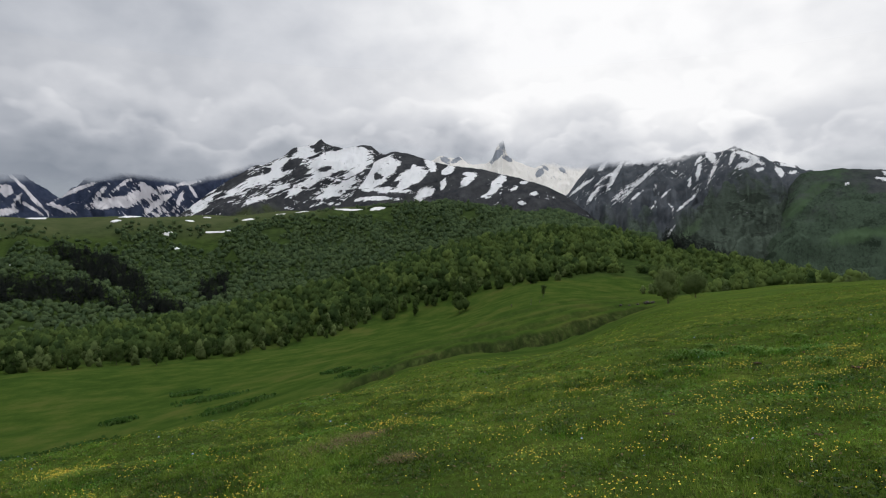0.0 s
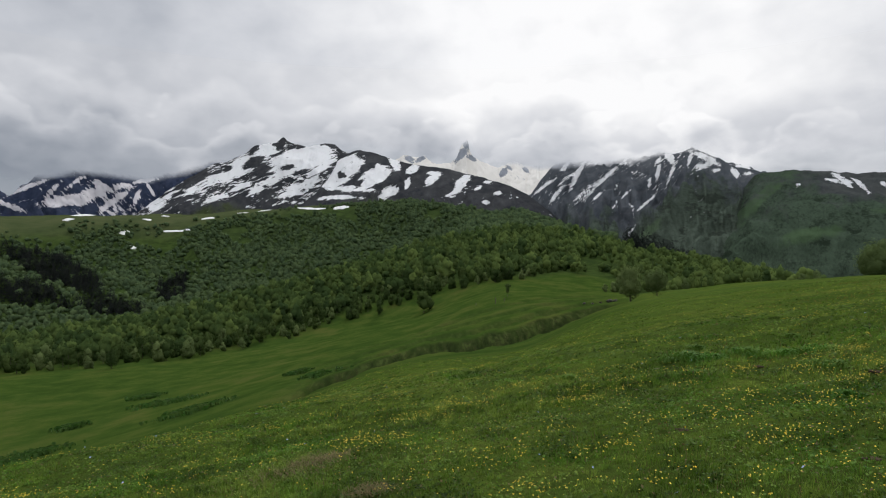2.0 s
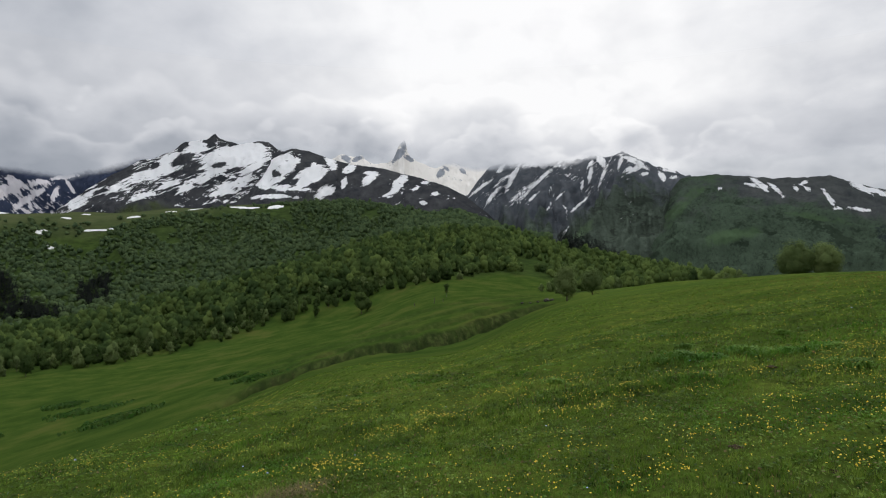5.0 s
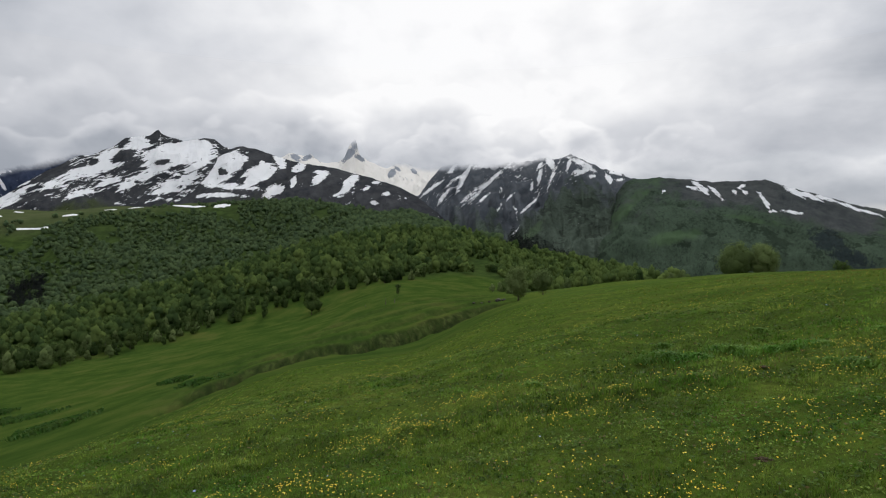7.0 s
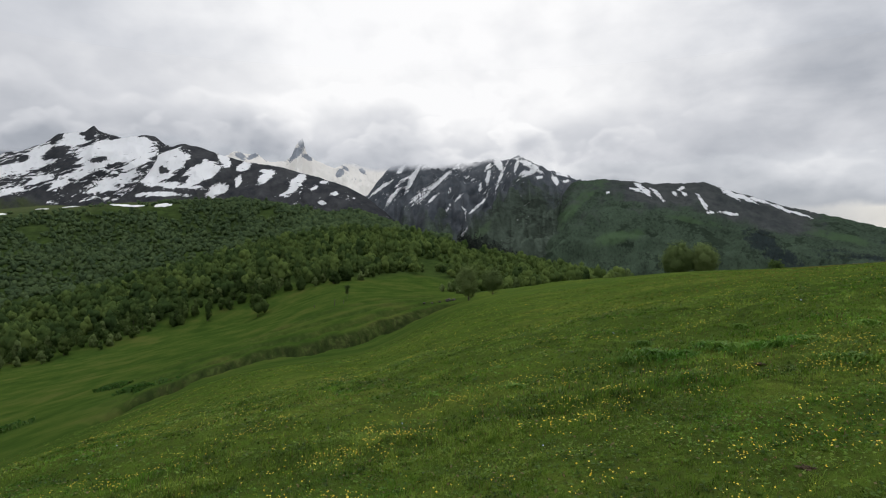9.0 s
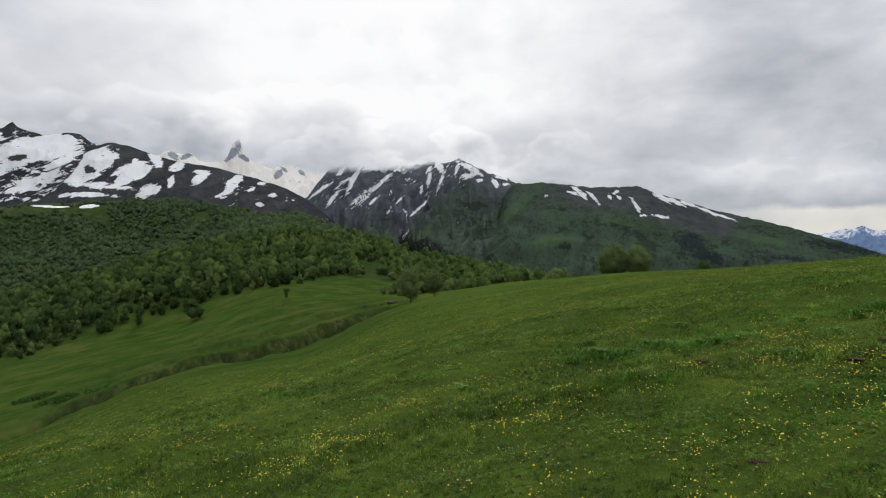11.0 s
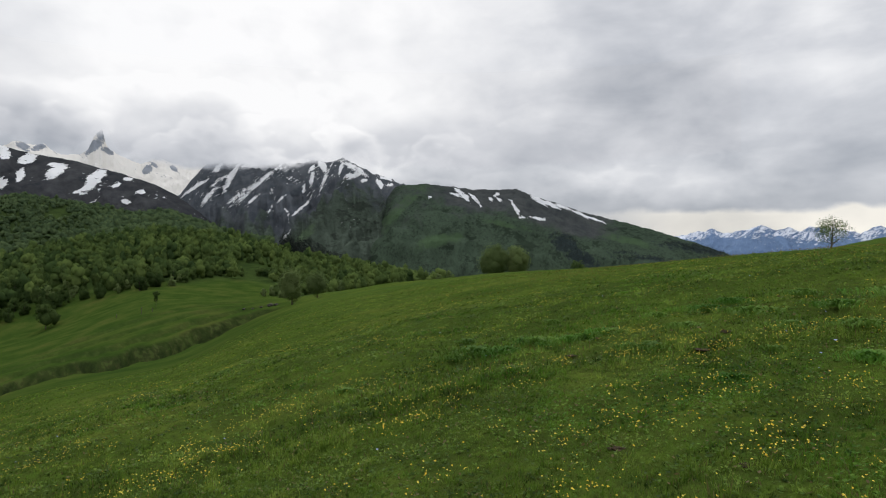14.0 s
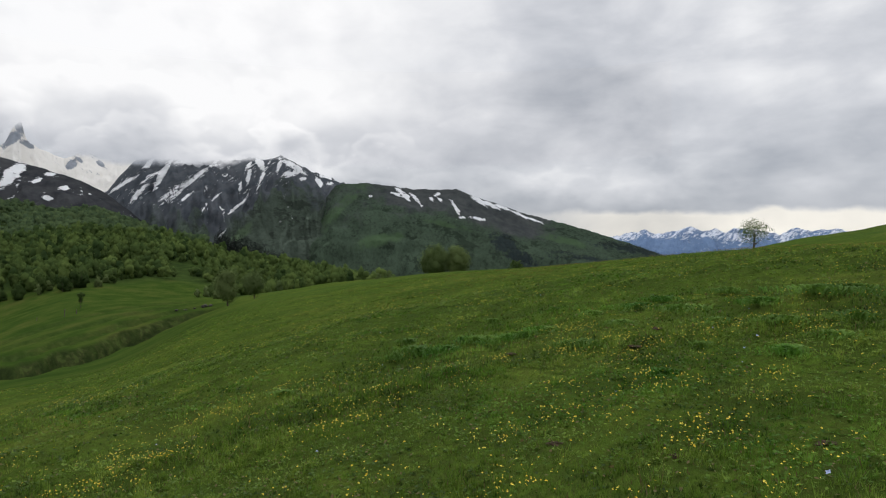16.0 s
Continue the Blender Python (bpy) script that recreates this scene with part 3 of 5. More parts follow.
def massif(name, label, mat, crest, far, near, base, seed, snow, turf, rough=0.10, jag=0.12, step=0.07, ridge=400.0, skew=0.0, fall=0.8, fan=None, white=(), dark=(), grass=(), pines=(), rows=76):
    """A mountain in relief: crest (heading, angle) at distance far, its face coming down to angle base at distance near. snow, turf: how much lies at
    (heading, share of the height). white, dark: snow fields and bare rocks; grass, pines: fresh slopes and dark woods."""
    ca, ce = np.array(crest, float).T
    az = np.arange(ca[0], ca[-1], step)
    top = np.interp(az, ca, ce)
    top = np.convolve(np.pad(top, 3, "edge"), np.ones(7) / 7, "valid") * 0.5 + top * 0.5
    top = top + jag * fbm(az * 1.1, az * 0 + seed, 4, seed, 0.5)
    v = np.concatenate([np.linspace(0, 1, rows), [1.02, 1.06, 1.15, 1.3]])
    vv, aa = np.meshgrid(v, az, indexing="ij")
    front = np.minimum(vv, 1)
    r = near + (far - near) * vv + (far - near) * 0.05 * fbm(aa * 0.25, vv * 2, 4, seed + 3) * front * (1 - front) * 4
    zt, zb = EYE.z + far * np.tan(np.radians(top))[None], EYE.z + near * math.tan(radians(base))
    rise = (zt - zb) * np.ones_like(vv)
    prof = front ** 1.12
    wide = np.radians(aa) * far
    px, py = wide / ridge, (far - near) * front / 900.0
    bend = 0.35 * fbm(px * 1.3, py * 1.3, 4, seed + 5)
    fold = ridged(px + bend + skew * py, py * fall + bend, 5, seed) - 0.62
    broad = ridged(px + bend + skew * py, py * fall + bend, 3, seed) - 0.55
    fold2 = fbm(px * 5, py * 5, 3, seed + 9)
    env = (front * (1 - front) * 4) ** 0.8
    z = zb + rise * prof + rise * (broad * rough * 3.2 + fold2 * rough * 0.4) * env
    z = np.where(vv > 1, zt - (vv - 1) * (far - near) * 0.9, z)
    az_r = np.radians(aa)
    x, y = EYE.x + r * np.sin(az_r), EYE.y + r * np.cos(az_r)
    spread = np.minimum(zt - z, 240) * np.interp(aa, *fan) if fan else 0
    lay = np.stack([az_r * far + spread, z, r * 0.4 + seed * 266.7], -1)
    seen = np.degrees(np.arctan2(z - EYE.z, r))
    sn = snow(aa, front) - fold * 0.45 * env
    if white:
        sn = np.maximum(sn, 0.5 + np.clip(marks(aa, seen, white) - 0.03, -0.9, 0.36))
    if dark:
        sn = np.minimum(sn, 0.5 - np.clip(marks(aa, seen, dark), -0.9, 0.6))

    def cover(spots):
        return 0.5 + 0.9 * np.clip(marks(aa, seen, spots), -1, 1) if spots else -1 + 0 * aa

    wooded = cover(pines)
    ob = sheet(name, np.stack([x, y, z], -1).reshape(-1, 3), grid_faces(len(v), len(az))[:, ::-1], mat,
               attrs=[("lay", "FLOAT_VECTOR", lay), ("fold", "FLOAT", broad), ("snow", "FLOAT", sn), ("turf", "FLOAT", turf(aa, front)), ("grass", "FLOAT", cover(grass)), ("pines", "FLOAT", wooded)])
    return tagged(ob, label, "mountain"), (wooded > 0.5).ravel()


ROCK_A = mountain_material("grey_rock_and_snow", (0.030, 0.033, 0.038), (0.075, 0.077, 0.080), (0.052, 0.066, 0.030), 24.0, 0.42, 40.0)
# these two have distance haze in their colours: dark tones lifted and greyed
ROCK_C = mountain_material("steep_rock_and_snow", (0.058, 0.068, 0.080), (0.120, 0.130, 0.142), (0.074, 0.096, 0.074), 50.0, 0.30, 26.0)
ROCK_D = mountain_material("wooded_slope", (0.046, 0.054, 0.056), (0.095, 0.100, 0.096), (0.055, 0.080, 0.054), -30.0, 0.40, 30.0)
# the blue of this rock is aerial haze put into the base colour
ROCK_L = mountain_material("haze_blue_rock_and_snow", (0.026, 0.036, 0.066), (0.050, 0.062, 0.098), (0.03, 0.045, 0.03), -50.0, 0.30, 55.0, 0.05, (0.62, 0.60, 0.62))
# farthest range: blue haze painted into rock and snow, snow edges blurred
ROCK_F = mountain_material("far_hazed_rock_and_snow", (0.12, 0.185, 0.31), (0.16, 0.235, 0.37), (0.12, 0.185, 0.31), 30.0, 0.5, 24.0, 0.22, (0.66, 0.70, 0.78), 2.0)
# rock paled and snow creamed to paint the mist about the spike
ROCK_S = mountain_material("misted_glacier_rock", (0.20, 0.225, 0.26), (0.34, 0.365, 0.40), (0.2, 0.2, 0.2), -50.0, 0.4, 50.0, 0.10, (0.72, 0.70, 0.66))

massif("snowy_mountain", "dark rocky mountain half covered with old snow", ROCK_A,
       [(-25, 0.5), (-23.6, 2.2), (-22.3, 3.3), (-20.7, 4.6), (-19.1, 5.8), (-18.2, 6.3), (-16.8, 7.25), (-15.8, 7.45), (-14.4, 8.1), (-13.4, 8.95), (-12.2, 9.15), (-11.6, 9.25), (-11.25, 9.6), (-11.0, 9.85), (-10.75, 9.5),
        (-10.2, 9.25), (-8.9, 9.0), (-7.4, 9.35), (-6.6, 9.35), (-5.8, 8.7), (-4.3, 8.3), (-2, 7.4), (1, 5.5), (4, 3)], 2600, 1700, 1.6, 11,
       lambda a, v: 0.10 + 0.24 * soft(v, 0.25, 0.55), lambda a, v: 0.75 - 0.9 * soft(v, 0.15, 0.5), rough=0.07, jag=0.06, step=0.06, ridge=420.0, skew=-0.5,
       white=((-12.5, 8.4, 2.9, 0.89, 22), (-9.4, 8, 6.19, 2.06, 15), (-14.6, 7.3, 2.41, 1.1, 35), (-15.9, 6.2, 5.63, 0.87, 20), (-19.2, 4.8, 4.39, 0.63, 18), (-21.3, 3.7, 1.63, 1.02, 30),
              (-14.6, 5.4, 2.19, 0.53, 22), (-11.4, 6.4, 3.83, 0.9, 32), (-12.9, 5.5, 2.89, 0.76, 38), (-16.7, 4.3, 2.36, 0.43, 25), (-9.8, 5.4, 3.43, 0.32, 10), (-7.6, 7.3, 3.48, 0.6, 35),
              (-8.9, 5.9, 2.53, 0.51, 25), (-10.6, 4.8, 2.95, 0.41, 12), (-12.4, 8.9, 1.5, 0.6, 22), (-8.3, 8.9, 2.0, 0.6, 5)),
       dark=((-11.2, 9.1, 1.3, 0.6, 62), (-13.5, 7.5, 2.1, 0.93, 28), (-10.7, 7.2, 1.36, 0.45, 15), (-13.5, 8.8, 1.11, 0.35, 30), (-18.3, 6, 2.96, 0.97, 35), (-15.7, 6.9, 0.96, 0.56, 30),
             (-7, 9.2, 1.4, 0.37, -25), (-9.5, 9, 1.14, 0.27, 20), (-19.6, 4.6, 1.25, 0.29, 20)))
massif("snowy_mountain", "rounded dark shoulder of the mountain with white snow fields", ROCK_A,
       [(-15, 1.8), (-13, 2.7), (-11, 3.9), (-8.7, 5.4), (-7.3, 6.9), (-6, 8.1), (-4.9, 8.75), (-4.3, 8.85), (-2.8, 8.55), (-1.2, 8.05), (0.8, 7.55), (3.4, 7.3), (4.9, 6.9), (7, 6.4), (9, 5.8),
        (11, 4.85), (12.5, 3.7), (15, 1.5)], 2350, 1500, 1.6, 14,
       lambda a, v: 0.06 + 0.06 * soft(v, 0.3, 0.5) - 0.5 * soft(v, 0.84, 0.97), lambda a, v: 0.75 - 0.9 * soft(v, 0.15, 0.5), rough=0.06, jag=0.06, step=0.06, ridge=420.0, skew=-0.5,
       white=((-5.9, 6.9, 4.69, 1.97, 36), (-3, 6.5, 3.58, 1.48, 32), (-5, 5.4, 3.77, 0.57, 0), (-1.1, 7.7, 1.68, 0.87, -55), (0.5, 7.2, 1.31, 0.73, 30), (-2.7, 7.4, 0.62, 0.48, 60),
              (-6.3, 4.6, 4.44, 0.37, 3), (-1.6, 5.1, 2.24, 0.94, 25), (2.3, 6.3, 1.89, 0.75, 40), (5, 6, 2.48, 0.84, 48), (7.4, 6, 0.74, 0.35, -5), (8.3, 5, 0.84, 0.39, 0),
              (7.2, 4.2, 0.84, 0.39, 0), (0, 5.9, 1.24, 0.45, 70), (3.8, 4.8, 0.65, 0.3, 0), (6.5, 5.5, 0.64, 0.3, 30), (2.3, 6.8, 0.99, 0.4, 0)),
       dark=((-5.9, 6.6, 0.8, 0.56, 0), (-4.4, 5.9, 1.18, 0.52, 40), (-4, 7.1, 1.19, 0.38, 50)))
STREAKS = ((18, 6.4, 5.67, 0.25, 43), (16.5, 5.4, 3.82, 0.26, 36), (17.6, 7.9, 2.84, 0.46, 18), (15.3, 6.5, 2.64, 0.5, 62), (12.5, 5.6, 2.91, 0.27, 36), (13.5, 4.8, 1.93, 0.35, 52),
           (23.2, 7.7, 1.37, 0.62, -55), (23.4, 6.7, 2.51, 0.27, 66), (24.8, 7.6, 1.44, 0.33, 72), (26, 7.6, 2.68, 0.46, -28), (25.9, 6.9, 1.57, 0.43, 20), (25.3, 6.9, 1.03, 0.22, 42),
           (28.3, 6.2, 0.96, 0.42, -60), (28.8, 6.7, 1.52, 0.21, -15), (29.2, 6.1, 0.65, 0.28, 0), (21.1, 3.8, 3.25, 0.21, 42), (19.9, 1.4, 1.08, 0.21, 58), (21.5, 5.6, 1.06, 0.28, 80),
           (22.2, 6.6, 1.52, 0.37, 80))
FLECKS = ((20.3, 6.6, 0.79, 0.24, 0), (19.5, 4.7, 1.27, 0.18, 46), (14.3, 7.3, 1.2, 0.34, 50), (20, 3.7, 0.61, 0.17, -40), (18.7, 5.4, 0.47, 0.26, 60), (26.8, 6.5, 0.67, 0.25, 10),
          (15.8, 4.5, 2.15, 0.2, 40), (17.1, 4.6, 1.43, 0.19, 42), (14.4, 6.2, 1.69, 0.22, 40), (16.2, 8, 0.95, 0.34, 40), (18.7, 4, 1.18, 0.16, 50), (19.6, 7.9, 0.94, 0.34, 70),
          (22.2, 7.5, 0.92, 0.22, 50))
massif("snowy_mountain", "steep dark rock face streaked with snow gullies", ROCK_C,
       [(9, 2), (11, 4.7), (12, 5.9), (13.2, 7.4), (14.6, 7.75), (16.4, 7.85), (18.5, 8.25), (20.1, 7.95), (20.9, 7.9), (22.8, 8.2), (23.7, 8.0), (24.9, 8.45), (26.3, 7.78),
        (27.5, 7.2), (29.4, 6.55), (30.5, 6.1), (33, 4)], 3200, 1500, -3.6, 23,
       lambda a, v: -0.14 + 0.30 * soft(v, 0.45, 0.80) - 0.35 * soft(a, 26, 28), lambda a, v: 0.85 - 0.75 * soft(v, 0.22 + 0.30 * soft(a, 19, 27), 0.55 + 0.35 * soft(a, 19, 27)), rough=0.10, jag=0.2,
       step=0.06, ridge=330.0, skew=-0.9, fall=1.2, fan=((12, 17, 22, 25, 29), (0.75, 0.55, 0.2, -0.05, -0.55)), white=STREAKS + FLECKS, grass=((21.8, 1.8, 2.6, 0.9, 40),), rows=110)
WOODED, PINES_AT = massif("wooded_mountain", "long mountain ridge with woods and snow streaks", ROCK_D,
       [(20, -4.5), (22, -2.4), (24.5, -0.6), (26.6, 1.7), (28.5, 4.2), (29.6, 5.9), (30.3, 6.1), (31.3, 6.15), (32.6, 6.2), (34.4, 6.0), (36.5, 5.7), (38.4, 5.65), (40.2, 5.65), (40.6, 5.8),
        (41.3, 5.4), (42.9, 4.8), (44.4, 4.3), (46.5, 3.55), (48.5, 3.0), (50.5, 2.45), (53, 1.7), (55.4, 0.9), (57.7, 0.05), (59.3, -0.5), (62, -1.6)], 2700, 1300, -4.6, 37,
       lambda a, v: -0.5 + 0 * v, lambda a, v: 0.95 - 0.85 * soft(v, 0.50, 0.85) * soft(a, 31, 36) * (1 - soft(a, 46, 52)) - 0.3 * soft(v, 0.35, 0.6) * (1 - soft(np.abs(a - 30), 1.5, 4)), rough=0.07, jag=0.10,
       step=0.08, ridge=700.0, skew=1.2, fall=2.6,
       white=((35.9, 5.2, 1.93, 0.39, -42), (37, 4.8, 1.5, 0.34, -45), (35.2, 5.2, 1.02, 0.25, -20), (38.4, 4.8, 0.5, 0.3, -50), (39.2, 4.7, 0.49, 0.28, -30), (38.9, 5.2, 0.63, 0.25, 20),
              (40.6, 4, 1.59, 0.33, -58), (41.2, 3.1, 0.7, 0.25, 5), (32.8, 5, 0.47, 0.3, 30), (42.6, 3, 1.43, 0.2, -14), (43.2, 2.9, 0.3, 0.3, 0), (42.7, 4.65, 1.6, 0.42, -32), (43.8, 4.25, 2.0, 0.34, -26),
              (44.9, 4.0, 2.2, 0.26, -20), (46.3, 3.4, 1.6, 0.22, -24), (47.6, 2.9, 1.6, 0.2, -20)),
       grass=((30, 3.9, 8.58, 0.9, 43), (33.5, 1, 5.14, 1.17, 12), (27.4, 1.5, 3.86, 0.97, 30), (39.8, 2.5, 4.46, 0.53, -12), (50, 1.1, 6, 0.6, -14)),
       pines=((45.1, 0.7, 3.16, 1.72, -30), (46.4, -0.6, 3.71, 1.43, -25), (56.1, 0.2, 6.16, 0.8, -12), (50, -0.1, 2.24, 0.28, 0), (52.1, -0.6, 5.52, 0.39, -4)))
massif("snowy_mountain", "distant haze-blue mountains whose tops are in cloud", ROCK_L,
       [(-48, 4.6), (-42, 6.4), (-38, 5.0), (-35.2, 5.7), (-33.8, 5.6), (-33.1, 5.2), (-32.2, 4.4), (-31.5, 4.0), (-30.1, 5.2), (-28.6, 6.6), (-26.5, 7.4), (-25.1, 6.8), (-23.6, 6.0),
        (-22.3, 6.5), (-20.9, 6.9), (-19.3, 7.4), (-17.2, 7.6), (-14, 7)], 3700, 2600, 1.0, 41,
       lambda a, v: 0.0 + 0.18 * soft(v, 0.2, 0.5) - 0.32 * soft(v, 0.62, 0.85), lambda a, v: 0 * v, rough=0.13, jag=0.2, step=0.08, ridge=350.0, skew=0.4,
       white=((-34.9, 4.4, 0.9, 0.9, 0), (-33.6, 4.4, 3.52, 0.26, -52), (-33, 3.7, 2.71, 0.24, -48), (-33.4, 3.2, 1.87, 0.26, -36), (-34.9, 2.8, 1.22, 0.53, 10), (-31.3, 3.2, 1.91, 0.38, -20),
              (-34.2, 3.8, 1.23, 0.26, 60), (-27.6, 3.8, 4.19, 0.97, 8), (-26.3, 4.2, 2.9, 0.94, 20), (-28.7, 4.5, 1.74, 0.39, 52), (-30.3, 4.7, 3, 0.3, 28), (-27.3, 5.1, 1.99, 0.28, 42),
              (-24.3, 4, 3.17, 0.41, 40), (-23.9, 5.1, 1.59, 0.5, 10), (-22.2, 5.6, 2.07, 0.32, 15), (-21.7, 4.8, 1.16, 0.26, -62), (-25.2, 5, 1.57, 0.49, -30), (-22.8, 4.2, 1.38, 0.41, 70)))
massif("snowy_mountain", "rock spike above a white glacier, half lost in mist", ROCK_S,
       [(-5, 7), (-1.8, 7.75), (0.1, 8.5), (0.8, 8.2), (1.5, 8.4), (2.4, 7.7), (3.4, 7.7), (4.0, 7.9), (4.5, 8.2), (4.8, 8.9), (5.0, 9.3), (5.3, 9.6), (5.45, 10.0), (5.6, 9.5), (5.75, 8.8), (6.0, 8.4), (6.5, 8.0), (7.8, 7.5), (8.3, 7.2), (9.5, 7.9),
        (11, 7.4), (12.5, 7.8), (14, 7.6), (17, 6)], 4000, 3000, 3.0, 53,
       lambda a, v: 0.85 + 0 * v, lambda a, v: 0 * v, rough=0.08, jag=0.12, step=0.04,
       dark=((5.4, 9.4, 1.3, 0.5, 75), (4.9, 8.5, 1.6, 0.7, 40), (5.9, 8.2, 1.0, 0.5, -20), (8.8, 6.9, 1.0, 0.6, 50), (9.3, 7.3, 0.8, 0.3, -40), (10.8, 7.1, 0.6, 0.4, -30), (0.2, 8.1, 0.9, 0.5, -40), (1.2, 8.1, 0.8, 0.4, 20)))
massif("snowy_mountain", "far haze-blue mountain range with snowy summits", ROCK_F,
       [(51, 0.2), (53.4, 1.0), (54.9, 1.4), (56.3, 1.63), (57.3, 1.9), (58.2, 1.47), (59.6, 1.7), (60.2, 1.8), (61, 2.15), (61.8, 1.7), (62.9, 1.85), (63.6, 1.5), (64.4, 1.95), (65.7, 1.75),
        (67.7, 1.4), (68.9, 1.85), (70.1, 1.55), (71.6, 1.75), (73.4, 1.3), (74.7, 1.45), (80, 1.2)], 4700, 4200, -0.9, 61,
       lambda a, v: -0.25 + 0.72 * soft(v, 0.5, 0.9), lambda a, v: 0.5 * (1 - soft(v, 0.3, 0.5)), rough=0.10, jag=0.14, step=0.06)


# ---- cloud that hides the summits ----
def cloud_bank():
    m, n = material("summit_cloud")
    o = n.node("ShaderNodeTexCoord").outputs["Object"]
    unit = n.node("ShaderNodeVectorMath", i0=o)
    unit.operation = "NORMALIZE"
    d = unit.outputs[0]
    base = n.node("ShaderNodeAttribute")
    base.attribute_name = "cover"
    puff = n.noise(n.times(d, (14.0, 14.0, 26.0)), 1.0, 7.0, 0.55, 0.3)
    wisp = n.noise(n.times(d, (45.0, 45.0, 70.0)), 1.0, 6.0, 0.6, 0.4)
    x = n.math("ADD", base.outputs["Fac"], n.math("ADD", n.math("MULTIPLY", n.math("SUBTRACT", puff, 0.5), 2.2), n.math("MULTIPLY", n.math("SUBTRACT", wisp, 0.5), 0.8)))
    e = n.node("ShaderNodeEmission", Color=cloud_colour(n, d), Strength=1.0)
    t = n.node("ShaderNodeBsdfTransparent")
    f = n.span(x, 0.0, 1.0)
    n.node("ShaderNodeOutputMaterial", Surface=n.node("ShaderNodeMixShader", i0=f, i1=t.outputs[0], i2=e.outputs[0]).outputs[0])
    az, el = np.arange(-50, 60, 0.5), np.linspace(3, 16, 60)
    ee, aa = np.meshgrid(el, az, indexing="ij")
    low = np.interp(aa, [-50, -36, -30, -27, -20, -16, -8, -2, 1, 3.5, 4.5, 6, 6.8, 8, 12, 15, 20, 25, 29, 34, 60], [4.6, 5.0, 5.0, 5.4, 5.7, 7.2, 9.2, 8.9, 8.3, 8.1, 9.2, 9.4, 8.3, 7.7, 7.0, 7.0, 7.3, 8.3, 7.6, 7.4, 8])
    cover = (ee - low) / 0.8 + 0.2
    cover = np.where(ee > 15.9, -3, cover)
    R = 2950.0
    co = np.stack([R * np.sin(np.radians(aa)), R * np.cos(np.radians(aa)), R * np.tan(np.radians(ee))], -1).reshape(-1, 3)
    ob = sheet("cloud_backdrop", co, grid_faces(len(el), len(az)), m, attrs=[("cover", "FLOAT", cover)])
    ob.location = EYE
    tagged(ob, "grey cloud hanging on the summits", "cloud", kind="structure")


cloud_bank()


# ---- trees ----
def ico():
    bm = bmesh.new()
    bmesh.ops.create_icosphere(bm, subdivisions=1, radius=1.0)
    co, tri = np.array([v.co[:] for v in bm.verts]), np.array([[v.index for v in f.verts] for f in bm.faces])
    bm.free()
    return co, tri


ICO, ICO_TRI = ico()


